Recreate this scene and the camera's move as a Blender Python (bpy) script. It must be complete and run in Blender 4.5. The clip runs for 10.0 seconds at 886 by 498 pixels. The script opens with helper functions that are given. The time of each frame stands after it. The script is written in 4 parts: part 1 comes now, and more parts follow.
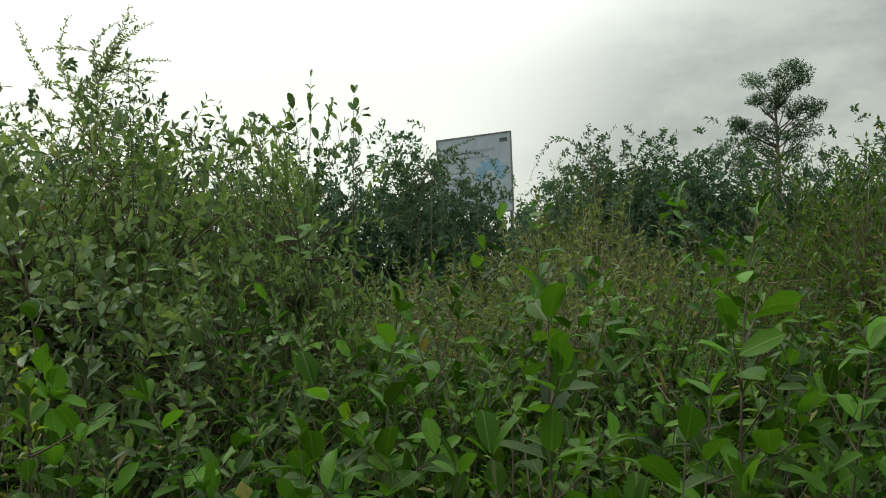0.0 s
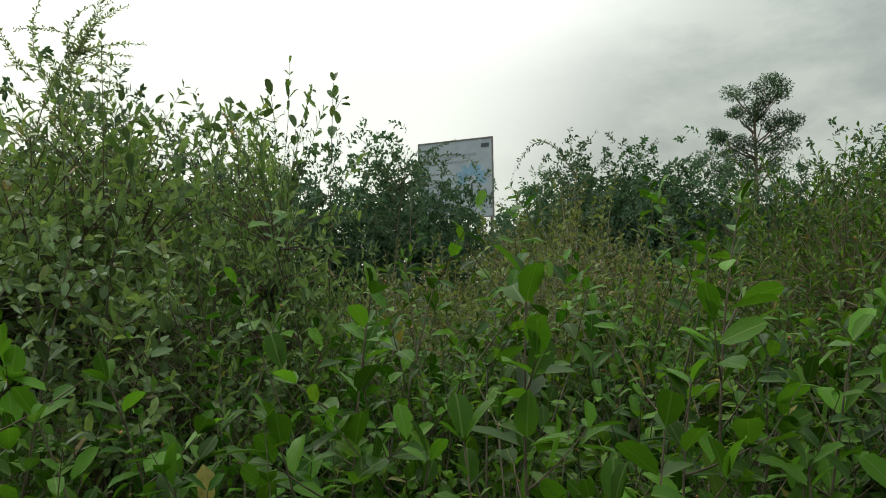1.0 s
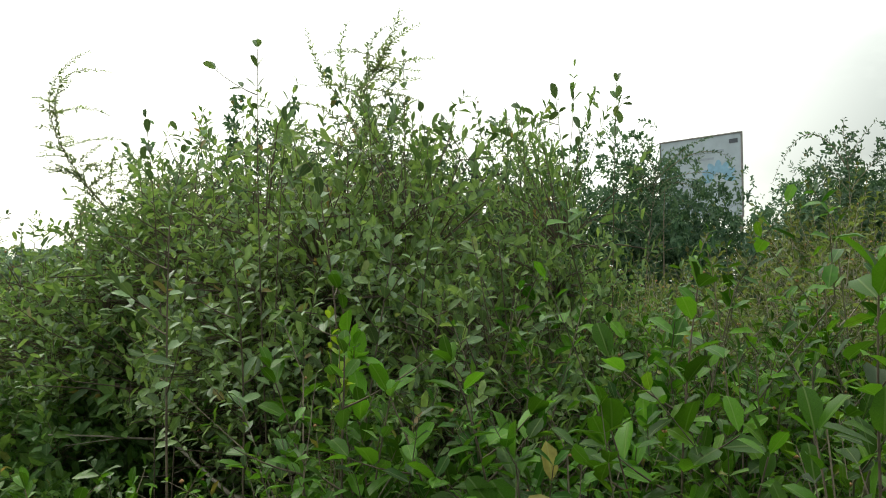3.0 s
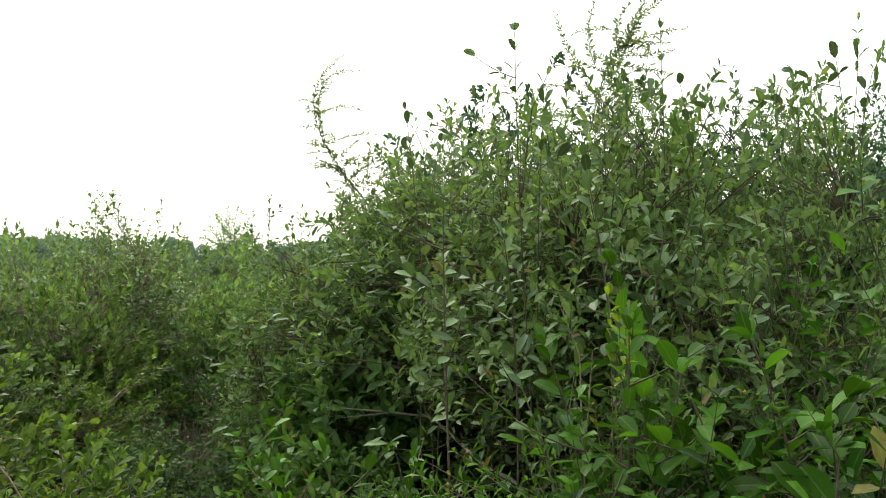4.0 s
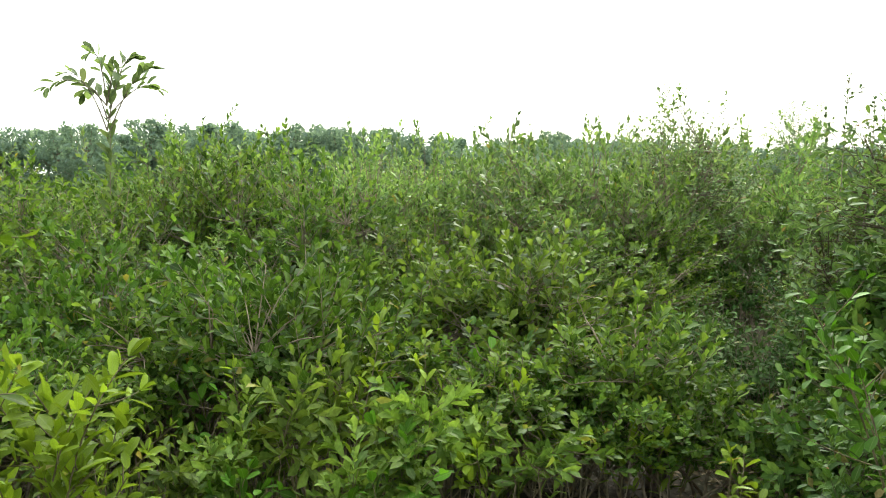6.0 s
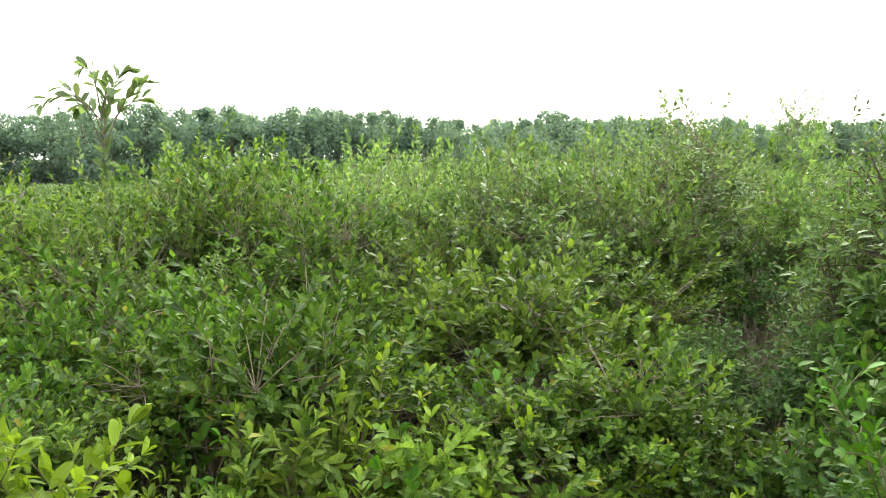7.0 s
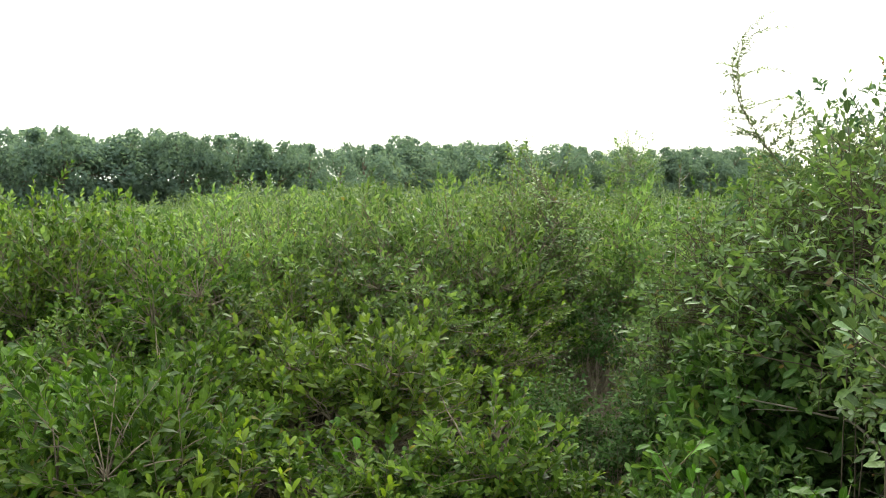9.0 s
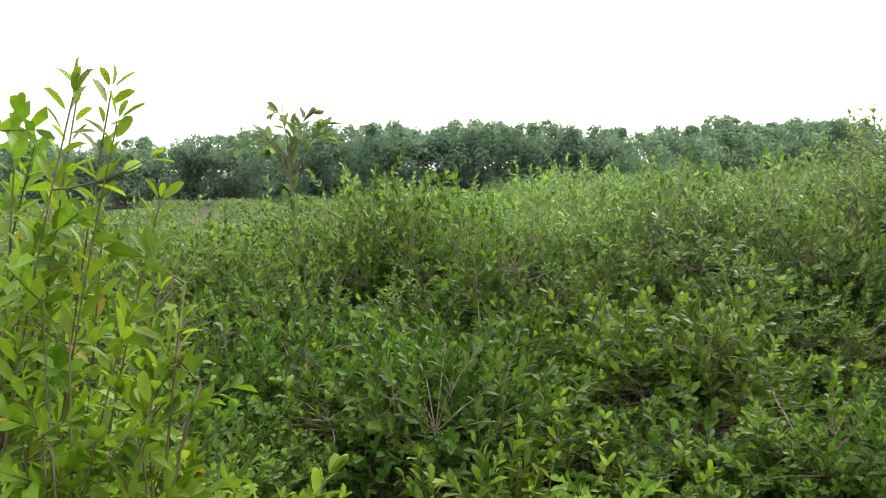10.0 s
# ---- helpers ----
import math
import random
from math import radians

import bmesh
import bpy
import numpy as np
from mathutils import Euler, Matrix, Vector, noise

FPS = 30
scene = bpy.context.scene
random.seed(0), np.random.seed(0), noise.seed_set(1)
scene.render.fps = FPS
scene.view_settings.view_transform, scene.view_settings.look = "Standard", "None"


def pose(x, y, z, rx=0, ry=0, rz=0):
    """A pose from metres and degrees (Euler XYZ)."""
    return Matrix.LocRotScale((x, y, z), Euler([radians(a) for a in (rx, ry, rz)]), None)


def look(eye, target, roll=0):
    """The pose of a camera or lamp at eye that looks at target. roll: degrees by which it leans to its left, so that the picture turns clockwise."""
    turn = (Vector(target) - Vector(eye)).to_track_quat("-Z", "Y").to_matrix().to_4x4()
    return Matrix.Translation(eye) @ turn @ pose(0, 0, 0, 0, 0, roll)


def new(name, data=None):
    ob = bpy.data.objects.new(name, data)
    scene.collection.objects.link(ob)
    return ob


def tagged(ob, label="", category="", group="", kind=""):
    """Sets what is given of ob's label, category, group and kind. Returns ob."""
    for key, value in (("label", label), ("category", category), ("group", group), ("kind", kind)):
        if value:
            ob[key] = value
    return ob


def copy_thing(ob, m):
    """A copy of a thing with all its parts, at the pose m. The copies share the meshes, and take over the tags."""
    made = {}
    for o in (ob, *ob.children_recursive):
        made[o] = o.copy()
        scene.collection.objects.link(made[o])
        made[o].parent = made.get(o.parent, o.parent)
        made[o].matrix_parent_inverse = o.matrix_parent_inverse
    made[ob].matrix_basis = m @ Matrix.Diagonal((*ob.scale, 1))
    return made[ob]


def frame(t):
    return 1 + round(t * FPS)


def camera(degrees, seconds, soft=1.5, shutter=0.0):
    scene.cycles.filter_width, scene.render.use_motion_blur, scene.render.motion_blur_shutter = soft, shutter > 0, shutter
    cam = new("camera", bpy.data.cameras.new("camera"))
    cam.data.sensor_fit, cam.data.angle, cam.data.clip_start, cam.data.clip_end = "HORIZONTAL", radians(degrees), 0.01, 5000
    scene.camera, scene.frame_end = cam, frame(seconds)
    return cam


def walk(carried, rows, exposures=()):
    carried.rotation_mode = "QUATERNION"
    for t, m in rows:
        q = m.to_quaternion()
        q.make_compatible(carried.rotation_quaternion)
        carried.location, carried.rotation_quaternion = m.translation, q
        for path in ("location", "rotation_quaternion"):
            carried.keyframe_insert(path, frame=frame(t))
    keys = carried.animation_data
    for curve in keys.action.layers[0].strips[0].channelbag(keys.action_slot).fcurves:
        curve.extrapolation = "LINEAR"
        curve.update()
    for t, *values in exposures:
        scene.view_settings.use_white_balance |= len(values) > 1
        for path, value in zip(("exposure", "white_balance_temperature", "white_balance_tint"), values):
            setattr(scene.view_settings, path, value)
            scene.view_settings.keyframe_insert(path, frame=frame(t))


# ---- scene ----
cam = camera(58.3, 10.0, 1.05)
PATH = [
    (0, pose(-0.003, 0.001, 1.556, 92.38, 2.14, -0.40)),
    (0.5, pose(0.001, 0.034, 1.547, 92.63, 1.53, -0.99)),
    (1, pose(0.003, 0.047, 1.513, 92.75, 1.00, -1.92)),
    (1.5, pose(-0.006, 0.041, 1.505, 92.78, 0.97, -2.25)),
    (2, pose(-0.064, 0.048, 1.511, 92.92, 1.15, -0.20)),
    (2.5, pose(-0.097, 0.008, 1.488, 93.00, 0.82, 6.88)),
    (3, pose(-0.161, -0.047, 1.495, 93.09, 0.16, 14.76)),
    (3.2, pose(-0.207, -0.038, 1.482, 93.33, 0.25, 17.84)),
    (4.3, pose(-0.295, -0.113, 1.455, 91.95, -0.70, 35.13)),
    (4.5, pose(-0.303, -0.135, 1.424, 91.64, -2.04, 38.25)),
    (5, pose(-0.303, -0.153, 1.378, 89.40, -1.81, 52.35)),
    (5.5, pose(-0.294, -0.134, 1.348, 87.73, -1.20, 64.33)),
    (6, pose(-0.263, -0.176, 1.353, 85.38, -1.13, 69.03)),
    (7.3, pose(-0.353, -0.169, 1.697, 83.34, -0.60, 68.46)),
    (7.5, pose(-0.338, -0.179, 1.756, 83.28, -0.70, 67.92)),
    (8, pose(-0.281, -0.217, 1.850, 84.39, -1.02, 64.03)),
    (8.5, pose(-0.285, -0.204, 1.844, 85.26, -0.84, 58.48)),
    (9, pose(-0.303, -0.218, 1.833, 85.35, -0.71, 58.25)),
    (9.5, pose(-0.310, -0.233, 1.809, 85.20, 0.14, 68.25)),
    (10, pose(-0.315, -0.257, 1.780, 84.30, 0.52, 80.22)),
]
walk(cam, PATH, [(0, -0.64, 6500, 4), (1, -0.63, 6500, 4), (1.5, -0.42, 6500, 4), (2, -0.32, 6500, 4), (3.2, -0.14, 6500, 4), (4.5, 0.02, 6500, 4), (5.2, 0.2, 6500, 4), (6, 0.54, 6500, 5), (7.5, 0.84, 6500, 5), (8.3, 0.27, 6500, 5), (10, 0.41, 6500, 5)])

# ---- sky and sun ----
world = bpy.data.worlds.new("overcast_sky")
scene.world = world
world.use_nodes = True
wn, wl = world.node_tree.nodes, world.node_tree.links
wn.clear()


def wnode(kind, **kw):
    nd = wn.new(kind)
    for k, v in kw.items():
        nd.inputs[k.replace("_", " ")].default_value = v
    return nd


SUN_YAW, SUN_UP = 50.0, 38.0
sun_way = Vector((-math.sin(radians(SUN_YAW)) * math.cos(radians(SUN_UP)),
                  math.cos(radians(SUN_YAW)) * math.cos(radians(SUN_UP)), math.sin(radians(SUN_UP))))
coord = wn.new("ShaderNodeTexCoord")
sky = wn.new("ShaderNodeTexSky")
sky.sky_type, sky.sun_disc = "NISHITA", False
sky.sun_elevation, sky.sun_rotation = radians(SUN_UP), radians(-SUN_YAW)
sky.air_density, sky.dust_density = 1.5, 4.0
flat = wn.new("ShaderNodeMapping")
flat.inputs["Location"].default_value = (2.3, 0.4, 0.7)
flat.inputs["Scale"].default_value = (1.0, 1.0, 2.2)
wl.new(coord.outputs["Generated"], flat.inputs["Vector"])
puffs = wnode("ShaderNodeTexNoise", Scale=2.3, Detail=8.0, Roughness=0.6)
wl.new(flat.outputs["Vector"], puffs.inputs["Vector"])
glow = wn.new("ShaderNodeVectorMath")
glow.operation = "DOT_PRODUCT"
glow.inputs[1].default_value = sun_way
wl.new(coord.outputs["Generated"], glow.inputs[0])
glow_amount = wn.new("ShaderNodeMapRange")
glow_amount.interpolation_type = "SMOOTHSTEP"
for k, v in (("From Min", 0.38), ("From Max", 0.64), ("To Min", 0.0), ("To Max", 1.0)):
    glow_amount.inputs[k].default_value = v
wl.new(glow.outputs["Value"], glow_amount.inputs["Value"])
cloud = wn.new("ShaderNodeValToRGB")
cloud.color_ramp.elements[0].position, cloud.color_ramp.elements[0].color = 0.43, (0.57, 0.60, 0.575, 1)
cloud.color_ramp.elements[1].position, cloud.color_ramp.elements[1].color = 0.56, (0.84, 0.87, 0.81, 1)
wl.new(puffs.outputs["Fac"], cloud.inputs["Fac"])
lit = wn.new("ShaderNodeMix")
lit.data_type = "RGBA"
wl.new(glow_amount.outputs["Result"], lit.inputs["Factor"])
wl.new(cloud.outputs["Color"], lit.inputs["A"])
lit.inputs["B"].default_value = (1.5, 1.5, 1.42, 1)
# an overcast sky is brighter overhead than at the horizon
split = wn.new("ShaderNodeSeparateXYZ")
wl.new(coord.outputs["Generated"], split.inputs["Vector"])
zenith = wn.new("ShaderNodeMapRange")
for k, v in (("From Min", 0.25), ("From Max", 1.0), ("To Min", 1.0), ("To Max", 2.6)):
    zenith.inputs[k].default_value = v
wl.new(split.outputs["Z"], zenith.inputs["Value"])
cover = wnode("ShaderNodeBackground", Strength=1.0)
wl.new(lit.outputs["Result"], cover.inputs["Color"])
wl.new(zenith.outputs["Result"], cover.inputs["Strength"])
blue = wnode("ShaderNodeBackground", Strength=0.02)
wl.new(sky.outputs["Color"], blue.inputs["Color"])
both = wn.new("ShaderNodeAddShader")
wl.new(cover.outputs["Background"], both.inputs[0])
wl.new(blue.outputs["Background"], both.inputs[1])
wout = wn.new("ShaderNodeOutputWorld")
wl.new(both.outputs["Shader"], wout.inputs["Surface"])

sun = new("sun", bpy.data.lights.new("sun", "SUN"))
sun.data.energy, sun.data.angle, sun.data.color = 1.2, radians(14), (1.0, 0.95, 0.86)
sun.matrix_world = look(sun_way * 50, (0, 0, 0))


# ---- materials ----
def material(name):
    m = bpy.data.materials.new(name)
    m.use_nodes = True
    t = m.node_tree
    return m, t.nodes, t.links, t.nodes["Principled BSDF"]


def ramp(nodes, stops):
    r = nodes.new("ShaderNodeValToRGB")
    els = r.color_ramp.elements
    while len(els) < len(stops):
        els.new(0.5)
    for e, (p, c) in zip(els, stops):
        e.position, e.color = p, (*c, 1)
    return r


def leaf_material(name, dark, mid, light, old, clear=0.42, rough=0.5, whole=False, shift=1.0, gloss=0.2):
    """Leaf paint: each leaf its own tone, each plant a shift of it, fine veins and blotches."""
    m, n, l, p = material(name)
    info = n.new("ShaderNodeObjectInfo")
    geo = n.new("ShaderNodeNewGeometry")
    tone = ramp(n, [(0.0, dark), (0.45, mid), (0.86, light), (0.985, light), (0.995, old)])
    l.new(info.outputs["Random"] if whole else geo.outputs["Random Per Island"], tone.inputs["Fac"])
    spots = n.new("ShaderNodeTexNoise")
    spots.inputs["Scale"].default_value, spots.inputs["Detail"].default_value = 60.0, 4.0
    tex = n.new("ShaderNodeTexCoord")
    l.new(tex.outputs["Object"], spots.inputs["Vector"])
    blot = n.new("ShaderNodeMapRange")
    for k, v in (("From Min", 0.3), ("From Max", 0.7), ("To Min", 0.72), ("To Max", 1.22)):
        blot.inputs[k].default_value = v
    l.new(spots.outputs["Fac"], blot.inputs["Value"])
    hsv = n.new("ShaderNodeHueSaturation")
    l.new(tone.outputs["Color"], hsv.inputs["Color"])
    each = n.new("ShaderNodeMapRange")
    each.inputs["To Min"].default_value, each.inputs["To Max"].default_value = 1 - 0.3 * shift, 1 + 0.3 * shift
    turned = n.new("ShaderNodeMath")
    turned.operation = "PINGPONG"
    turned.inputs[1].default_value = 0.13
    l.new(info.outputs["Random"], turned.inputs[0])
    each.inputs["From Max"].default_value = 0.13
    l.new(turned.outputs[0], each.inputs["Value"])
    both_v = n.new("ShaderNodeMath")
    both_v.operation = "MULTIPLY"
    l.new(blot.outputs["Result"], both_v.inputs[0])
    l.new(each.outputs["Result"], both_v.inputs[1])
    hue = n.new("ShaderNodeMapRange")
    hue.inputs["To Min"].default_value, hue.inputs["To Max"].default_value = 0.5 - 0.014 * shift, 0.5 + 0.007 * shift
    l.new(info.outputs["Random"], hue.inputs["Value"])
    l.new(hue.outputs["Result"], hsv.inputs["Hue"])
    l.new(both_v.outputs[0], hsv.inputs["Value"])
    # pale midrib and side veins along the blade
    place = n.new("ShaderNodeUVMap")
    place.uv_map = "leaf"
    parts = n.new("ShaderNodeSeparateXYZ")
    l.new(place.outputs["UV"], parts.inputs["Vector"])
    across = n.new("ShaderNodeMath")
    across.operation = "ABSOLUTE"
    l.new(parts.outputs["Y"], across.inputs[0])
    rib = n.new("ShaderNodeMapRange")
    for k, v in (("From Min", 0.015), ("From Max", 0.05), ("To Min", 1.0), ("To Max", 0.0)):
        rib.inputs[k].default_value = v
    l.new(across.outputs[0], rib.inputs["Value"])
    slant = n.new("ShaderNodeMath")
    slant.operation = "MULTIPLY_ADD"
    slant.inputs[1].default_value = -0.55
    l.new(across.outputs[0], slant.inputs[0])
    l.new(parts.outputs["X"], slant.inputs[2])
    wave = n.new("ShaderNodeMath")
    wave.operation = "PINGPONG"
    wave.inputs[1].default_value = 0.05
    l.new(slant.outputs[0], wave.inputs[0])
    vein = n.new("ShaderNodeMapRange")
    for k, v in (("From Min", 0.0), ("From Max", 0.012), ("To Min", 0.13), ("To Max", 0.0)):
        vein.inputs[k].default_value = v
    l.new(wave.outputs[0], vein.inputs["Value"])
    lines = n.new("ShaderNodeMath")
    lines.operation = "MAXIMUM"
    l.new(rib.outputs["Result"], lines.inputs[0])
    l.new(vein.outputs["Result"], lines.inputs[1])
    veined = n.new("ShaderNodeMix")
    veined.data_type = "RGBA"
    l.new(lines.outputs[0], veined.inputs["Factor"])
    l.new(hsv.outputs["Color"], veined.inputs["A"])
    paler = n.new("ShaderNodeMix")
    paler.data_type, paler.blend_type = "RGBA", "MIX"
    paler.inputs["Factor"].default_value = 0.34
    l.new(hsv.outputs["Color"], paler.inputs["A"])
    paler.inputs["B"].default_value = (0.26, 0.33, 0.12, 1)
    l.new(paler.outputs["Result"], veined.inputs["B"])
    l.new(veined.outputs["Result"], p.inputs["Base Color"])
    p.inputs["Roughness"].default_value = rough
    bump = n.new("ShaderNodeBump")
    bump.inputs["Strength"].default_value, bump.inputs["Distance"].default_value = 0.35, 0.002
    l.new(lines.outputs[0], bump.inputs["Height"])
    l.new(bump.outputs["Normal"], p.inputs["Normal"])
    p.inputs["Specular IOR Level"].default_value = gloss
    glow_through = n.new("ShaderNodeBsdfTranslucent")
    warm = n.new("ShaderNodeMix")
    warm.data_type, warm.blend_type = "RGBA", "MULTIPLY"
    warm.inputs["Factor"].default_value = 1.0
    l.new(hsv.outputs["Color"], warm.inputs["A"])
    warm.inputs["B"].default_value = (1.5, 1.45, 0.8, 1)
    l.new(warm.outputs["Result"], glow_through.inputs["Color"])
    mix = n.new("ShaderNodeMixShader")
    mix.inputs["Fac"].default_value = clear
    l.new(p.outputs["BSDF"], mix.inputs[1])
    l.new(glow_through.outputs["BSDF"], mix.inputs[2])
    l.new(mix.outputs["Shader"], n["Material Output"].inputs["Surface"])
    return m


def bark_material(name, a, b, rough=0.85):
    m, n, l, p = material(name)
    tex = n.new("ShaderNodeTexCoord")
    noise_t = n.new("ShaderNodeTexNoise")
    noise_t.inputs["Scale"].default_value, noise_t.inputs["Detail"].default_value = 38.0, 6.0
    l.new(tex.outputs["Object"], noise_t.inputs["Vector"])
    r = ramp(n, [(0.3, a), (0.7, b)])
    l.new(noise_t.outputs["Fac"], r.inputs["Fac"])
    l.new(r.outputs["Color"], p.inputs["Base Color"])
    p.inputs["Roughness"].default_value = rough
    bump = n.new("ShaderNodeBump")
    bump.inputs["Strength"].default_value, bump.inputs["Distance"].default_value = 0.5, 0.004
    l.new(noise_t.outputs["Fac"], bump.inputs["Height"])
    l.new(bump.outputs["Normal"], p.inputs["Normal"])
    return m


def ground_material():
    m, n, l, p = material("mud_and_litter")
    tex = n.new("ShaderNodeTexCoord")
    big = n.new("ShaderNodeTexNoise")
    big.inputs["Scale"].default_value, big.inputs["Detail"].default_value = 0.7, 8.0
    fine = n.new("ShaderNodeTexNoise")
    fine.inputs["Scale"].default_value, fine.inputs["Detail"].default_value = 22.0, 8.0
    for t in (big, fine):
        l.new(tex.outputs["Object"], t.inputs["Vector"])
    a = ramp(n, [(0.35, (0.04, 0.034, 0.023)), (0.6, (0.08, 0.069, 0.048)), (0.75, (0.06, 0.062, 0.034))])
    b = ramp(n, [(0.3, (0.55, 0.52, 0.5)), (0.7, (1.25, 1.2, 1.15))])
    l.new(big.outputs["Fac"], a.inputs["Fac"])
    l.new(fine.outputs["Fac"], b.inputs["Fac"])
    mul = n.new("ShaderNodeMix")
    mul.data_type, mul.blend_type = "RGBA", "MULTIPLY"
    mul.inputs["Factor"].default_value = 1.0
    l.new(a.outputs["Color"], mul.inputs["A"])
    l.new(b.outputs["Color"], mul.inputs["B"])
    l.new(mul.outputs["Result"], p.inputs["Base Color"])
    p.inputs["Roughness"].default_value = 0.9
    bump = n.new("ShaderNodeBump")
    bump.inputs["Strength"].default_value, bump.inputs["Distance"].default_value = 0.7, 0.03
    l.new(fine.outputs["Fac"], bump.inputs["Height"])
    l.new(bump.outputs["Normal"], p.inputs["Normal"])
    return m


def plain_material(name, colour, rough=0.6, metal=0.0, vary=0.12, scale=6.0):
    m, n, l, p = material(name)
    tex = n.new("ShaderNodeTexCoord")
    t = n.new("ShaderNodeTexNoise")
    t.inputs["Scale"].default_value, t.inputs["Detail"].default_value = scale, 7.0
    l.new(tex.outputs["Object"], t.inputs["Vector"])
    lo, hi = [c * (1 - vary) for c in colour], [min(1, c * (1 + vary)) for c in colour]
    r = ramp(n, [(0.35, lo), (0.65, hi)])
    l.new(t.outputs["Fac"], r.inputs["Fac"])
    l.new(r.outputs["Color"], p.inputs["Base Color"])
    p.inputs["Roughness"].default_value, p.inputs["Metallic"].default_value = rough, metal
    return m


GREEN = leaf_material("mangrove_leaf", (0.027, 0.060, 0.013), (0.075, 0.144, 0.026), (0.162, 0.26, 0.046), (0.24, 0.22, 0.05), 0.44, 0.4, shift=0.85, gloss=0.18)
# next two: mangrove leaf for farther rows, haze put in as paler, greyer colour
MIDDLE = leaf_material("hazed_mangrove_leaf", (0.054, 0.106, 0.036), (0.122, 0.212, 0.066), (0.21, 0.318, 0.106), (0.28, 0.25, 0.08), 0.48, 0.36, shift=0.85, gloss=0.55)
FIELD = leaf_material("hazed_field_leaf", (0.05, 0.092, 0.036), (0.100, 0.168, 0.060), (0.165, 0.242, 0.09), (0.24, 0.22, 0.08), 0.46, 0.4, shift=0.85, gloss=0.5)
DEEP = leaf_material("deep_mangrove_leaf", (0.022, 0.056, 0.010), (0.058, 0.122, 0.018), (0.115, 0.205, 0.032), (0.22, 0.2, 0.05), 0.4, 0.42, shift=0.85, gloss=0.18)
NEAR_MASS = leaf_material("near_foliage", (0.011, 0.041, 0.004), (0.034, 0.106, 0.007), (0.086, 0.205, 0.016), (0.2, 0.18, 0.05), 0.34, 0.38, gloss=0.15)
YOUNG_MASS = leaf_material("young_foliage", (0.081, 0.156, 0.012), (0.138, 0.24, 0.019), (0.21, 0.318, 0.03), (0.36, 0.28, 0.05), 0.42, 0.4)
SEEDLING = leaf_material("seedling_foliage", (0.06, 0.112, 0.02), (0.118, 0.198, 0.034), (0.185, 0.28, 0.055), (0.34, 0.27, 0.05), 0.44, 0.4)
YOUNG = leaf_material("young_leaf", (0.098, 0.172, 0.014), (0.155, 0.245, 0.021), (0.222, 0.315, 0.033), (0.34, 0.26, 0.05), 0.42, 0.38, True, gloss=0.2)
NEAR = leaf_material("near_leaf", (0.017, 0.058, 0.005), (0.042, 0.122, 0.009), (0.09, 0.21, 0.017), (0.12, 0.17, 0.04), 0.34, 0.4, True, gloss=0.12)
FRESH = leaf_material("fresh_leaf", (0.022, 0.064, 0.009), (0.045, 0.12, 0.015), (0.082, 0.18, 0.026), (0.12, 0.18, 0.04), 0.36, 0.4, True, gloss=0.14)
DULL = leaf_material("dull_leaf", (0.054, 0.104, 0.034), (0.11, 0.188, 0.061), (0.172, 0.264, 0.087), (0.22, 0.16, 0.07), 0.4, 0.42, shift=0.45, gloss=0.35)
SKIRT = leaf_material("skirt_leaf", (0.03, 0.071, 0.017), (0.06, 0.127, 0.03), (0.11, 0.192, 0.047), (0.2, 0.16, 0.06), 0.42, 0.42, shift=0.6, gloss=0.16)
DULL_ONE = leaf_material("dull_single_leaf", (0.05, 0.094, 0.042), (0.094, 0.16, 0.07), (0.145, 0.226, 0.096), (0.2, 0.16, 0.07), 0.18, 0.45, True, gloss=0.16)
PALE_ONE = leaf_material("pale_single_leaf", (0.085, 0.135, 0.06), (0.125, 0.185, 0.085), (0.17, 0.235, 0.11), (0.2, 0.2, 0.1), 0.5, 0.45, True, gloss=0.2)
OLIVE = leaf_material("olive_leaf", (0.035, 0.055, 0.018), (0.085, 0.118, 0.036), (0.15, 0.19, 0.062), (0.24, 0.15, 0.06), 0.36, gloss=0.12)
LIME = leaf_material("small_bright_leaf", (0.014, 0.042, 0.005), (0.046, 0.118, 0.012), (0.098, 0.2, 0.022), (0.2, 0.17, 0.05), 0.38, 0.4, gloss=0.18)
FEATHER = leaf_material("thicket_leaf", (0.024, 0.058, 0.040), (0.044, 0.095, 0.060), (0.078, 0.138, 0.084), (0.14, 0.13, 0.05), 0.34, 0.55)
# leaflet colour is lifted to stand in for glare of the white sky
PLUME = leaf_material("glare_paled_leaflet", (0.08, 0.13, 0.068), (0.125, 0.185, 0.1), (0.18, 0.24, 0.13), (0.24, 0.23, 0.11), 0.6, 0.5, gloss=0.25)
# aerial haze of the tree line is put into this pale blue-green
FAR = leaf_material("haze_toned_tree_leaf", (0.15, 0.222, 0.208), (0.165, 0.240, 0.222), (0.18, 0.258, 0.236), (0.19, 0.25, 0.22), 0.52, 0.8, shift=0.2, gloss=0.03)
WEED = leaf_material("weed_leaf", (0.022, 0.06, 0.016), (0.042, 0.10, 0.025), (0.075, 0.15, 0.04), (0.2, 0.17, 0.07), 0.3, 0.6, gloss=0.08)
BARK = bark_material("grey_brown_bark", (0.10, 0.08, 0.055), (0.24, 0.20, 0.145))
TWIG = bark_material("grey_twig", (0.13, 0.10, 0.072), (0.29, 0.235, 0.175))
PALE_BARK = bark_material("pale_bark", (0.20, 0.17, 0.13), (0.36, 0.32, 0.26))
DARK_TWIG = bark_material("dark_olive_twig", (0.045, 0.042, 0.022), (0.10, 0.092, 0.05))
GREEN_BARK = bark_material("green_brown_twig", (0.09, 0.07, 0.04), (0.18, 0.15, 0.08))
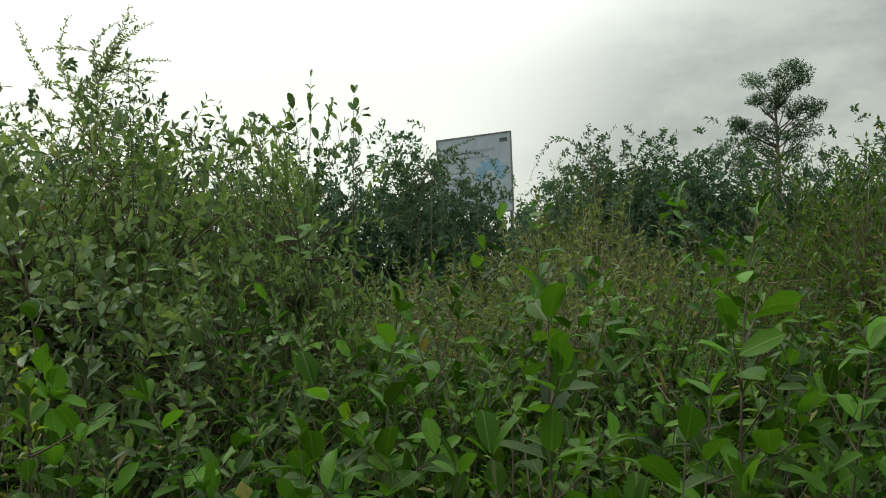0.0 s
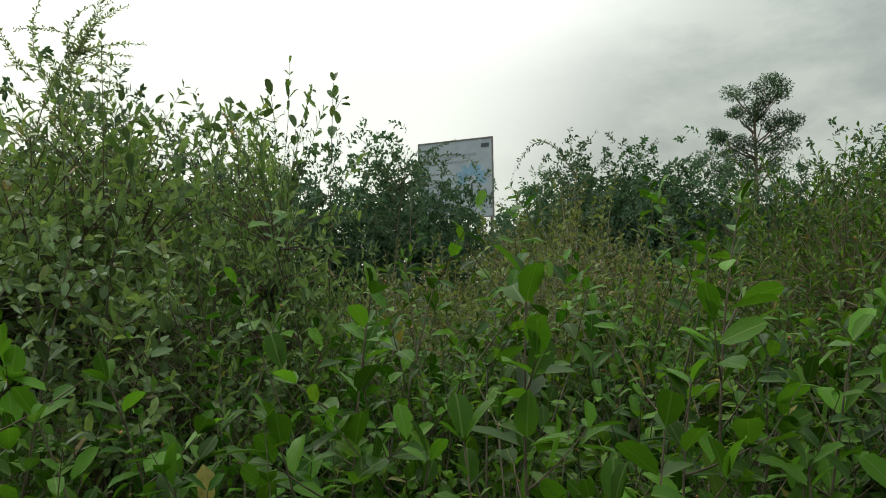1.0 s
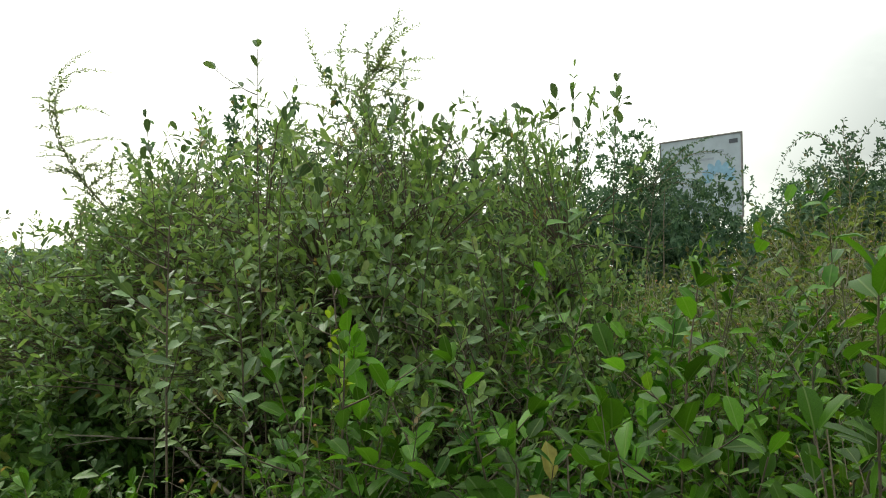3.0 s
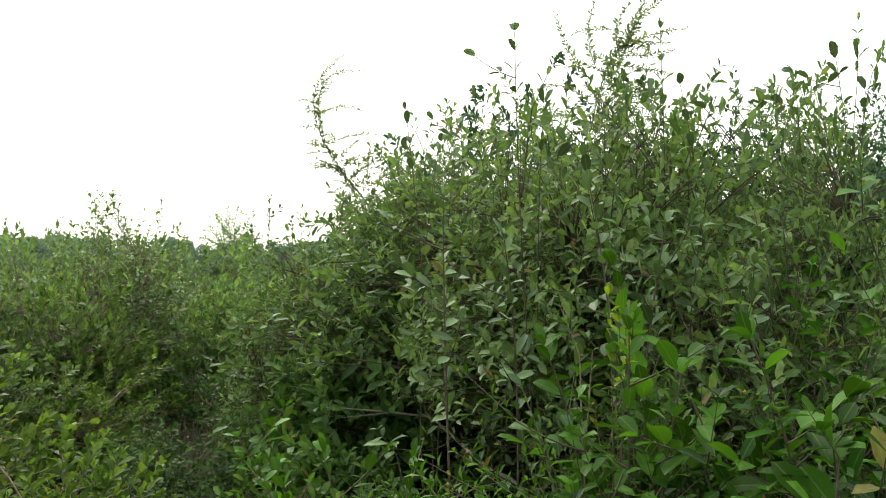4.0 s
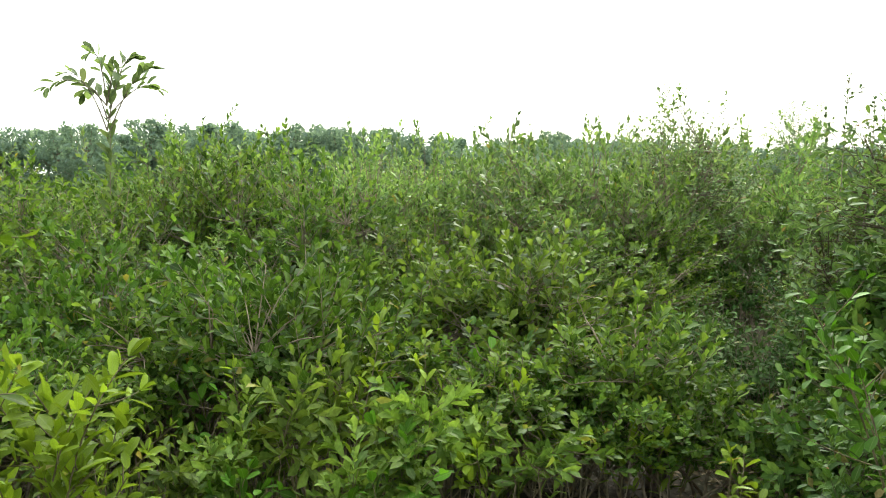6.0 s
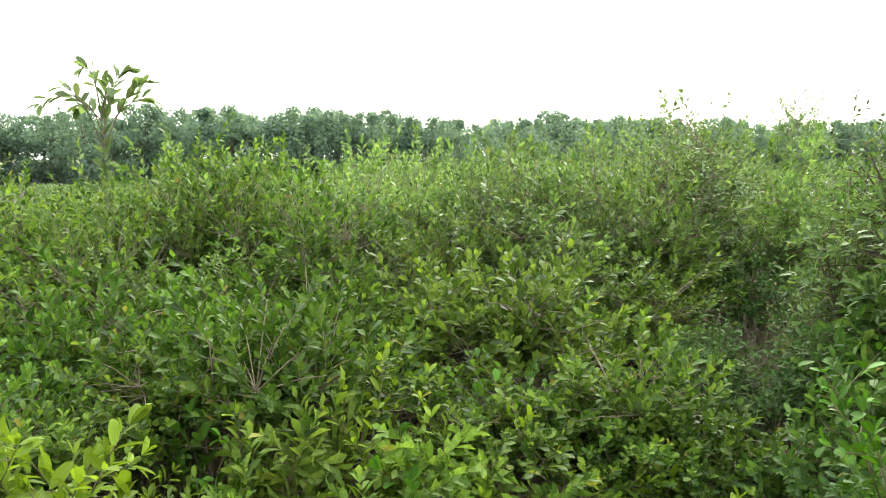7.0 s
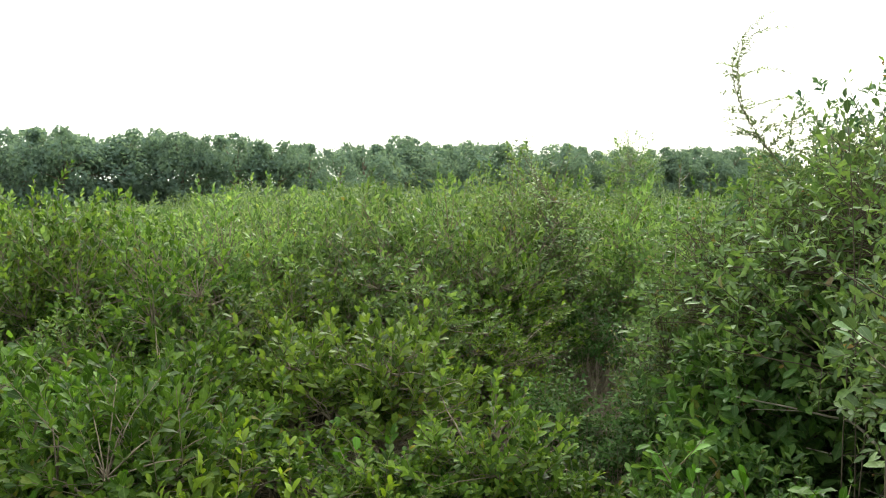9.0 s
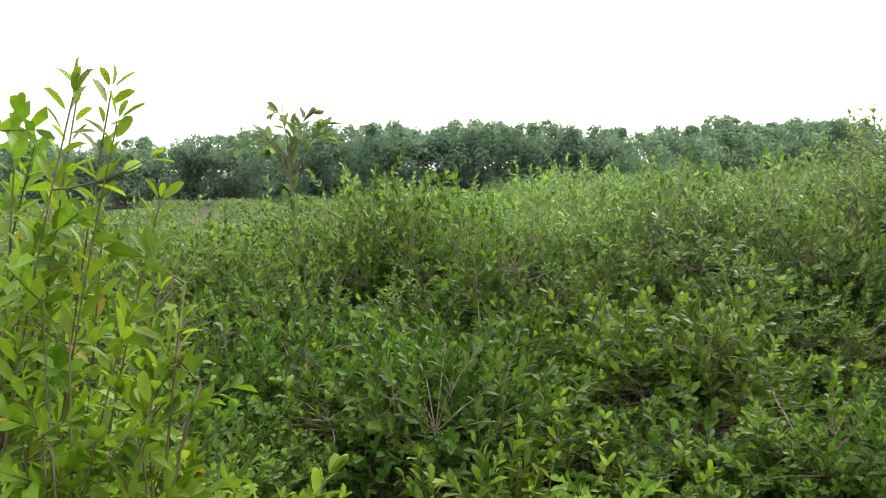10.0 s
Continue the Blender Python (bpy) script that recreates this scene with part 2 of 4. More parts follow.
DARK_BARK = bark_material("dark_brown_twig", (0.045, 0.034, 0.022), (0.12, 0.092, 0.06))
DRY = bark_material("dry_orange_flower", (0.20, 0.105, 0.04), (0.33, 0.19, 0.08))
GRASS = leaf_material("grass_blade", (0.06, 0.10, 0.02), (0.11, 0.16, 0.035), (0.17, 0.21, 0.06), (0.3, 0.24, 0.1), 0.35)
LITTER = leaf_material("fallen_leaf", (0.10, 0.07, 0.04), (0.18, 0.13, 0.08), (0.27, 0.21, 0.14), (0.32, 0.26, 0.17), 0.1, 0.7)
GROUND = ground_material()
SIGN_FACE = plain_material("weathered_sign_paint", (0.35, 0.41, 0.47), 0.5, 0.0, 0.08, 3.0)
SIGN_BACK = plain_material("sign_steel", (0.20, 0.19, 0.18), 0.6, 0.6, 0.25)
SIGN_INK = plain_material("faded_ink", (0.27, 0.31, 0.36), 0.6)
SIGN_DARK = plain_material("dark_ink", (0.06, 0.07, 0.09), 0.6)
SIGN_BLUE = plain_material("blue_ink", (0.20, 0.36, 0.50), 0.6)


# ---- mesh building ----
def solid(name, verts, tris, mat, smooth=True, uv=None):
    """A triangle mesh from arrays."""
    me = bpy.data.meshes.new(name)
    verts, tris = np.asarray(verts, np.float32), np.asarray(tris, np.int32)
    me.vertices.add(len(verts))
    me.vertices.foreach_set("co", verts.ravel())
    me.loops.add(len(tris) * 3)
    me.loops.foreach_set("vertex_index", tris.ravel())
    me.polygons.add(len(tris))
    me.polygons.foreach_set("loop_start", np.arange(0, len(tris) * 3, 3, dtype=np.int32))
    me.polygons.foreach_set("use_smooth", np.full(len(tris), smooth))
    if uv is not None:
        me.uv_layers.new(name="leaf").data.foreach_set("uv", np.asarray(uv, np.float32)[tris.ravel()].ravel())
    me.update(calc_edges=True)
    me.validate()
    me.materials.append(mat)
    return me


def part(name, data, parent, label="", kind=""):
    ob = new(name, data)
    ob.parent = parent
    return tagged(ob, label=label, kind=kind)


def bm_mesh(name, bm, mat):
    me = bpy.data.meshes.new(name)
    bm.to_mesh(me)
    bm.free()
    me.materials.append(mat)
    return me


def box(bm, cx, cy, cz, sx, sy, sz, bevel=0.0):
    made = bmesh.ops.create_cube(bm, size=1.0, matrix=Matrix.Translation((cx, cy, cz)) @ Matrix.Diagonal((sx, sy, sz, 1)))
    if bevel:
        edges = list({e for v in made["verts"] for e in v.link_edges})
        bmesh.ops.bevel(bm, geom=edges, offset=bevel, segments=2, affect="EDGES")


def unit(v):
    return v / np.maximum(np.linalg.norm(v, axis=-1, keepdims=True), 1e-9)


# leaf outlines: along, across, out of the plane
LEAF_FULL = (np.array([(0, 0, 0), (.22, .33, .05), (.22, 0, 0), (.22, -.33, .05), (.58, .50, .06), (.58, 0, -.02), (.58, -.50, .06),
                       (.88, .35, .0), (.88, 0, -.06), (.88, -.35, .0), (1, 0, -.11)]),
             np.array([(0, 2, 1), (0, 3, 2), (1, 2, 4), (2, 5, 4), (2, 3, 5), (3, 6, 5), (4, 5, 7), (5, 8, 7), (5, 6, 8), (6, 9, 8),
                       (7, 8, 10), (8, 9, 10)]))
LEAF_PLAIN = (np.array([(0, 0, 0), (.32, .33, .05), (.32, 0, 0), (.32, -.33, .05), (.72, .5, .04), (.72, 0, -.03), (.72, -.5, .04), (1, 0, -.12)]),
              np.array([(0, 2, 1), (0, 3, 2), (1, 2, 4), (2, 5, 4), (2, 3, 5), (3, 6, 5), (4, 5, 7), (5, 6, 7)]))
LEAF_OVAL = (np.array([(0, 0, 0), (.27, .40, .05), (.27, 0, 0), (.27, -.40, .05), (.74, .46, .04), (.74, 0, -.03), (.74, -.46, .04), (1, 0, -.12)]), LEAF_PLAIN[1])
LEAF_MID = (np.array([(0, 0, 0), (.58, .5, .07), (.58, 0, -.02), (.58, -.5, .07), (1, 0, -.1)]),
            np.array([(0, 2, 1), (0, 3, 2), (1, 2, 4), (2, 3, 4)]))
LEAF_LOW = (np.array([(0, 0, 0), (.55, .5, .08), (.55, -.5, .08), (1, 0, -.06)]), np.array([(0, 3, 1), (0, 2, 3)]))


def leaves(name, pos, way, up, size, wide, outline, mat):
    """One mesh of many leaves: where each starts, which way it points, its upper side, length and width."""
    tv, tf = outline
    way = unit(way)
    side = unit(np.cross(up, way))
    top = np.cross(way, side)
    L, W = size[:, None, None], (size * wide)[:, None, None]
    v = (pos[:, None, :] + tv[None, :, 0:1] * L * way[:, None, :] + tv[None, :, 1:2] * W * side[:, None, :]
         + tv[None, :, 2:3] * L * top[:, None, :])
    f = tf[None] + (np.arange(len(pos)) * len(tv))[:, None, None]
    return solid(name, v.reshape(-1, 3), f.reshape(-1, 3), mat, uv=np.tile(tv[:, :2], (len(pos), 1)))


def tubes(name, lines, r0, r1, mat, sides=4):
    """Tapered tubes along lines (count, points, 3)."""
    n, k, _ = lines.shape
    way = unit(np.gradient(lines, axis=1))
    ref = np.where(np.abs(way[..., 2:3]) > 0.9, np.array([1.0, 0, 0]), np.array([0, 0, 1.0]))
    a = unit(np.cross(way, ref))
    b = np.cross(way, a)
    rad = (np.asarray(r0)[:, None] + (np.asarray(r1) - np.asarray(r0))[:, None] * np.linspace(0, 1, k)[None])[..., None]
    ang = np.arange(sides) * 2 * np.pi / sides
    v = np.stack([lines + rad * (np.cos(t) * a + np.sin(t) * b) for t in ang], axis=2)
    i, j, s = np.meshgrid(np.arange(n), np.arange(k - 1), np.arange(sides), indexing="ij")
    idx = lambda i, j, s: (i * k + j) * sides + s % sides
    q = np.stack([idx(i, j, s), idx(i, j, s + 1), idx(i, j + 1, s + 1), idx(i, j + 1, s)], -1).reshape(-1, 4)
    return solid(name, v.reshape(-1, 3), np.concatenate([q[:, [0, 1, 2]], q[:, [0, 2, 3]]]), mat)


def bend(a, c, b, k):
    """Curves from a to b by way of c."""
    t = np.linspace(0, 1, k)[None, :, None]
    return (1 - t) ** 2 * a[:, None] + 2 * t * (1 - t) * c[:, None] + t ** 2 * b[:, None]


def canopy(rng, h, rx, ry, stems, twigs, length, nodes, leaf, wide, up=0.7, low=-0.45, shell=0.4, lump=0.22, droop=0.0,
           tilt=(40, 85), gap=0.15, wobble=0.42, full=0.5, close=0.2, face=0.8, top=98):
    """A bush: stems from the foot, twigs on an uneven dome joined to them, leaves in pairs along the twigs."""
    d = unit(rng.normal(size=(twigs * 4, 3)))
    d = d[d[:, 2] > low][:twigs]
    n = len(d)
    ph = rng.uniform(0, 6.28, 6)
    az = np.arctan2(d[:, 1], d[:, 0])
    bump = 1 + lump * (np.sin(3 * az + ph[0] + 3 * d[:, 2]) + np.sin(5 * az + ph[1]) * 0.6 + np.sin(7 * d[:, 2] + 4 * az + ph[2]) * 0.6) / 1.6
    q = (1 - shell * rng.random(n) ** 1.3) * bump
    centre = np.array([0, 0, h * (1 - full)])
    tip = centre + d * np.array([rx, ry, h * full]) * q[:, None]
    tip[:, 2] = np.maximum(tip[:, 2], 0.12)
    out = unit(d / np.array([rx, ry, h * full]) + np.array([0, 0, up]) + rng.normal(scale=wobble, size=(n, 3)))
    L = length * rng.uniform(0.6, 1.3, n)
    foot = tip - out * L[:, None] * 0.8
    # main stems
    ends = foot[rng.choice(n, stems, replace=False)] * np.array([0.85, 0.85, 0.9])
    base = np.concatenate([rng.normal(scale=0.05, size=(stems, 2)) * (1 + h), np.full((stems, 1), -0.06)], 1)
    mid = base * 0.5 + ends * 0.5 + np.array([0, 0, 1]) * h * 0.12 + rng.normal(scale=0.06, size=(stems, 3)) * h
    stem = bend(base, mid, ends, 9)
    sk = stem[:, 3:].reshape(-1, 3)
    near = sk[np.argmin(((foot[:, None] - sk[None]) ** 2).sum(-1) + 0.6 * np.maximum(0, sk[None, :, 2] - foot[:, None, 2]), axis=1)]
    # joining branch and twig as one curve each
    t = np.linspace(0, 1, 4)[None, :, None]
    join = bend(near, near * 0.5 + foot * 0.5 + np.array([0, 0, 0.03]), foot, 4)
    down = np.array([0, 0, -1.0])
    tw_t = np.linspace(0, 1, 5)[None, :, None]
    twig = foot[:, None] + out[:, None] * L[:, None, None] * tw_t + down * droop * L[:, None, None] * tw_t ** 2
    lines = np.concatenate([join[:, :-1], twig], axis=1)
    # leaves
    s = np.linspace(gap, 1, nodes)[None, :, None]
    p = foot[:, None] + out[:, None] * L[:, None, None] * s + down * droop * L[:, None, None] * s ** 2
    w = unit(out[:, None] + down * 2 * droop * s)
    a = unit(np.cross(w, rng.normal(size=(n, 1, 3))))
    b = np.cross(w, a)
    turn = (np.arange(nodes) % 2 * np.pi / 2)[None, :, None] + rng.normal(scale=0.35, size=(n, nodes, 1))
    side = np.cos(turn) * a + np.sin(turn) * b
    open_ = np.radians(rng.uniform(*tilt, size=(n, nodes, 2, 1)) * (1 - close * s[:, :, None] ** 3))
    sgn = np.array([1, -1])[None, None, :, None]
    way = unit(np.cos(open_) * w[:, :, None] + np.sin(open_) * sgn * side[:, :, None] + rng.normal(scale=0.12, size=(n, nodes, 2, 3)))
    upper = unit(w[:, :, None] - sgn * 0.2 * side[:, :, None] + np.array([0, 0, face]) + rng.normal(scale=0.25, size=(n, nodes, 2, 3)))
    size = leaf * rng.uniform(0.6, 1.2, size=(n, nodes, 2)) * (0.75 + 0.35 * np.sin(np.pi * s[:, :, None, 0]))
    pos = np.broadcast_to(p[:, :, None], way.shape) * 1.0
    # bring the leafy top to the given height
    grown = h / np.percentile(pos[..., 2] + way[..., 2] * size, top)
    for v in (stem, lines, pos):
        v[..., 2] *= grown
    return dict(stem=stem, lines=lines, pos=pos.reshape(-1, 3), way=way.reshape(-1, 3), up=upper.reshape(-1, 3), size=size.reshape(-1), wide=wide)


def bush(name, c, outline, leaf_mat, bark, m, label, category="shrub", group="", thick=0.012, drop=0.0, rng=None, dots=None, split=False, fine=False, dead=0, twigs=True):
    """A plant as an empty at its foot with its branches and foliage."""
    root = tagged(new(name), label, category, group)
    root.empty_display_size = 0.1
    k = len(c["stem"])
    if split:
        for line in c["stem"]:
            w = thick * (0.75 + 0.5 * abs(math.sin(31 * line[-1, 0])))
            part("stem", tubes("stem", line[None], [w], [w * 0.35], bark, 6), root)
    else:
        part("framework", tubes("framework", c["stem"], np.full(k, thick), np.full(k, thick * 0.4), bark, 5), root)
    n = len(c["lines"])
    if dead:
        # dry bare twigs in the lower half
        g = np.random.default_rng(dead)
        k = 130 if dead < 500 else 45
        s = c["stem"][g.integers(0, len(c["stem"]), k), g.integers(2, 6, k) if dead < 500 else g.integers(4, 9, k)]
        e = s + np.stack([g.normal(0, 0.15, k), g.normal(0, 0.15, k), g.uniform(-0.1, 0.2 if dead < 500 else 0.28, k)], 1)
        part("deadwood", tubes("deadwood", bend(s, (s + e) / 2 + g.normal(0, 0.03, (k, 3)), e, 5), np.full(k, 0.0032), np.full(k, 0.001), TWIG, 4), root, "dry bare grey-brown twigs", "stuff")
    if twigs:
        part("branchwork", tubes("branchwork", c["lines"][:, [0, 2, 3, 5, 7]] if fine else c["lines"][:, [0, 3, 7]], np.full(n, thick * 0.38), np.full(n, thick * 0.12), bark, 3), root, kind="stuff")
    keep = np.ones(len(c["pos"]), bool)
    if drop and rng is not None:
        keep = rng.random(len(keep)) > drop
    part("foliage", leaves("foliage", c["pos"][keep], c["way"][keep], c["up"][keep], c["size"][keep], c["wide"], outline, leaf_mat), root, kind="stuff")
    if dots:
        count, radius, mat = dots
        tips = c["lines"][rng.choice(n, count), -1] + rng.normal(scale=0.012, size=(count, 3))
        o = np.array([(1, 0, 0), (-1, 0, 0), (0, 1, 0), (0, -1, 0), (0, 0, 1), (0, 0, -1)], float)
        f = np.array([(0, 2, 4), (2, 1, 4), (1, 3, 4), (3, 0, 4), (2, 0, 5), (1, 2, 5), (3, 1, 5), (0, 3, 5)])
        v = tips[:, None] + o[None] * radius * rng.uniform(0.5, 1.3, size=(count, 1, 1))
        part("blossom", solid("blossom", v.reshape(-1, 3), (f[None] + (np.arange(count) * 6)[:, None, None]).reshape(-1, 3), mat), root,
             "dry orange-brown flower heads", "stuff")
    root.matrix_world = m
    return root


def at(x, y, turn=0.0, s=1.0, sz=None, z=0.0):
    return Matrix.Translation((x, y, z)) @ Matrix.Rotation(turn, 4, "Z") @ Matrix.Diagonal((s, s, sz or s, 1))


def clone(ob, m):
    """A copy at the pose m, whatever scale the first one has."""
    s = ob.scale
    return copy_thing(ob, m @ Matrix.Diagonal((1 / s.x, 1 / s.y, 1 / s.z, 1)))


def polar(yaw, d):
    """Plan place at a bearing (degrees to the left of +y) and distance from where the walk starts."""
    return -math.sin(radians(yaw)) * d, math.cos(radians(yaw)) * d


# single leaves, shared by all plants that carry leaves as pieces
def single_leaf(mat, wide):
    z = np.zeros((1, 3))
    return leaves("leaf", z, np.array([[1.0, 0, 0]]), np.array([[0, 0, 1.0]]), np.array([1.0]), wide, LEAF_FULL, mat)


def leaf_pose(p, way, upper, size):
    w = Vector(way).normalized()
    s = Vector(upper).cross(w)
    s = s.normalized() if s.length > 1e-4 else w.orthogonal().normalized()
    u = w.cross(s)
    return Matrix(((w.x * size, s.x * size, u.x * size, p[0]), (w.y * size, s.y * size, u.y * size, p[1]),
                   (w.z * size, s.z * size, u.z * size, p[2]), (0, 0, 0, 1)))


def shoot_plant(name, rng, x, y, shoots, leaf_mesh, bark, label, category="shrub", size=0.065, step=0.05, r=0.005, bare=0.3, tilt=(40, 80),
                leaf_up=0.9, side=3, reach=0.16, sway=0.1, rise=0.55, fork=None):
    """A plant of a few long shoots with side shoots, whose leaves are pieces of their own. shoots: tips (dx, dy, z), from the foot."""
    root = tagged(new(name), label, category)
    root.empty_display_size = 0.1
    root.location = (x, y, 0)

    def put_leaf(p, w, a, sg, t, scale):
        o = radians(rng.uniform(*tilt) * (1 - 0.3 * t ** 4))
        way = unit(math.cos(o) * w + math.sin(o) * sg * a + rng.normal(size=3) * 0.15)
        lf = new("leaf", leaf_mesh)
        lf.parent = root
        lf.matrix_local = leaf_pose(p + way * 0.006, way, unit(0.6 * w + np.array([0, 0, leaf_up]) + 0.35 * rng.normal(size=3)),
                                    size * scale * rng.uniform(0.6, 1.15))

    def dress(b, c, e, start, length, scale):
        count = max(2, int(length * (1 - start) / step))
        for i in range(count + 1):
            t = min(1.0, start + (1 - start) * (i + rng.uniform(0, 0.5)) / count)
            p = (1 - t) ** 2 * b + 2 * t * (1 - t) * c + t * t * e
            w = unit(2 * (1 - t) * (c - b) + 2 * t * (e - c))
            a = unit(np.cross(w, np.array([0.3, 0.2, 1.0]) if i % 2 else np.array([1.0, 0.1, 0.2])))
            a = unit(a + 0.4 * rng.normal(size=3))
            for sg in (1, -1):
                if rng.random() > 0.1:
                    put_leaf(p, w, a, sg, t, scale * (1 - 0.25 * t ** 6))
        put_leaf(e, unit(e - c), a, 0.2, 1.0, scale * 0.8)

    for i, tip in enumerate(shoots):
        b = np.array([rng.normal() * 0.03, rng.normal() * 0.03, -0.05])
        if fork and i:
            b = np.array(fork) + np.array([0, 0, 0.24]) * rng.uniform(-0.5, 0.8)
        e = np.array(tip, float)
        c = b * 0.45 + e * 0.55 + np.array([rng.normal() * sway, rng.normal() * sway, 0.1 * e[2]])
        curve = bend(b[None], c[None], e[None], 14)
        part("stem", tubes("stem", curve, [r], [r * 0.3], bark, 6), root)
        length = np.linalg.norm(np.diff(curve[0], axis=0), axis=1).sum()
        dress(b, c, e, bare, length, 1.0)
        for k in range(side):
            t = bare + (1 - bare) * (0.08 + 0.72 * (k + rng.random()) / side)
            p = (1 - t) ** 2 * b + 2 * t * (1 - t) * c + t * t * e
            w = unit(2 * (1 - t) * (c - b) + 2 * t * (e - c))
            out = unit(rise * w + unit(np.cross(w, rng.normal(size=3))) * 0.9)
            far = p + out * reach * rng.uniform(0.6, 1.3)
            mid = (p + far) / 2 - np.array([0, 0, 0.015])
            part("side_stem", tubes("side_stem", bend(p[None], mid[None], far[None], 6), [r * 0.5], [r * 0.2], bark, 4), root)
            dress(p, mid, far, 0.25, reach, 0.9)
    return root


def frond_plant(name, rng, x, y, fronds, label, mat, bark, leaf=0.032, step=0.017, wide=0.36, r=0.004, category="shrub", close=55):
    """A plant of arching fronds set with leaflets in two rows. fronds: (start, by way of, tip), all from the foot."""
    root = tagged(new(name), label, category)
    root.empty_display_size = 0.1
    root.location = (x, y, 0)
    for b, c, e in fronds:
        b, c, e = (np.array(v, float)[None] for v in (b, c, e))
        curve = bend(b, c, e, 12)
        length = np.linalg.norm(np.diff(curve[0], axis=0), axis=1).sum()
        ob = part("frond", tubes("frond", curve, [r * (0.5 + length)], [r * 0.25], bark, 5), root)
        start = 0.0 if b[0, 2] > 0.5 else 0.9
        n = max(4, int(length * (1 - start) / step))
        t = np.linspace(start, 1, n)[:, None]
        p = (1 - t) ** 2 * b + 2 * t * (1 - t) * c + t * t * e
        w = unit(2 * (1 - t) * (c - b) + 2 * t * (e - c))
        a = unit(np.cross(w, np.array([[0.2, 0.3, 1.0]])) + 0.35 * rng.normal(size=(n, 3)))
        o = np.radians(rng.uniform(close - 18, close + 18, (n, 1)))
        ways = np.concatenate([np.cos(o) * w + np.sin(o) * a, np.cos(o) * w - np.sin(o) * a]) + 0.15 * rng.normal(size=(2 * n, 3))
        ups = np.concatenate([np.cross(w, a)] * 2) + 0.4 * rng.normal(size=(2 * n, 3))
        size = leaf * rng.uniform(0.5, 1.25, 2 * n) * np.concatenate([(1 - 0.5 * t[:, 0] ** 3)] * 2)
        part("feathering", leaves("feathering", np.concatenate([p, p]), ways, ups, size, wide, LEAF_MID, mat), ob, kind="stuff")
    return root


# ---- ground ----
def ground():
    n = 80
    g = np.sign(np.linspace(-1, 1, n)) * np.abs(np.linspace(-1, 1, n)) ** 4 * 1500
    X, Y = np.meshgrid(g, g, indexing="ij")
    Z = 0.03 * np.sin(X * 1.3) * np.cos(Y * 1.1) - 0.02
    i, j = np.meshgrid(np.arange(n - 1), np.arange(n - 1), indexing="ij")
    a = (i * n + j).ravel()
    tris = np.concatenate([np.stack([a, a + n, a + n + 1], 1), np.stack([a, a + n + 1, a + 1], 1)])
    ob = new("ground", solid("ground", np.stack([X, Y, Z], -1).reshape(-1, 3), tris, GROUND))
    return tagged(ob, "brown mud ground with leaf litter", "ground", kind="structure")


ground()


# ---- signboard ----
def signboard():
    d = 24.0
    xr, yr = polar(-5.72, d)
    xl, yl = polar(-0.30, d * 1.048)
    top, high = 1.55 + d * 0.188, 2.45
    wide = math.hypot(xr - xl, yr - yl)
    root = tagged(new("signboard"), "weathered pale blue-white signboard on two steel posts, faded lettering", "sign")
    ang = math.atan2(yr - yl, xr - xl)
    root.matrix_world = Matrix.Translation(((xl + xr) / 2, (yl + yr) / 2, 0)) @ Matrix.Rotation(ang, 4, "Z")
    zc = top - high / 2
    bm = bmesh.new()
    box(bm, 0, 0, zc, wide - 0.05, 0.03, high - 0.05)
    part("panel", bm_mesh("panel", bm, SIGN_FACE), root)
    for cx, cz, sx, sz in ((0, top - 0.02, wide, 0.04), (0, top - high + 0.02, wide, 0.04), (-wide / 2 + 0.02, zc, 0.04, high - 0.08), (wide / 2 - 0.02, zc, 0.04, high - 0.08)):
        bm = bmesh.new()
        box(bm, cx, -0.006, cz, sx, 0.06, sz, 0.005)
        part("frame_bar", bm_mesh("frame_bar", bm, SIGN_BACK), root)
    for cx in (-wide * 0.32, wide * 0.46):
        bm = bmesh.new()
        box(bm, cx, 0.06, (top - 0.1) / 2, 0.08, 0.08, top - 0.1, 0.008)
        part("post", bm_mesh("post", bm, SIGN_BACK), root)
    # emblem, heading and rows of unreadable writing as plain bars
    bars = [(0.40, 0.40, 0.10, 0.05, SIGN_DARK), (-0.02, 0.30, 0.62, 0.035, SIGN_INK), (-0.06, 0.22, 0.46, 0.025, SIGN_INK), (-0.28, -0.02, 0.30, 0.02, SIGN_INK),
            (-0.28, -0.09, 0.32, 0.02, SIGN_INK), (-0.28, -0.16, 0.26, 0.02, SIGN_INK), (-0.28, -0.23, 0.32, 0.02, SIGN_INK), (0.02, -0.36, 0.8, 0.02, SIGN_INK)]
    for u, v, w, hgt, mat in bars:
        bm = bmesh.new()
        box(bm, u * wide, -0.021, zc + v * high, w * wide, 0.006, hgt * high)
        part("printed_bar", bm_mesh("printed_bar", bm, mat), root)
    bm = bmesh.new()
    box(bm, 0.22 * wide, -0.021, zc - 0.16 * high, 0.022 * wide, 0.006, 0.2 * high)
    part("emblem_stem", bm_mesh("emblem_stem", bm, SIGN_DARK), root)
    for k in range(7):
        a = radians(-15 + 35 * k)
        bm = bmesh.new()
        bmesh.ops.create_circle(bm, cap_ends=True, segments=12, radius=1.0,
                                matrix=Matrix.Translation((0.22 * wide + 0.13 * wide * math.cos(a), -0.0205 - 0.0006 * k, zc + 0.0 * high + 0.11 * wide * math.sin(a)))
                                @ Matrix.Rotation(-a, 4, "Y") @ Matrix.Rotation(radians(90), 4, "X") @ Matrix.Diagonal((0.075 * wide, 0.04 * wide, 1, 1)))
        part("emblem_petal", bm_mesh("emblem_petal", bm, SIGN_BLUE), root)


signboard()
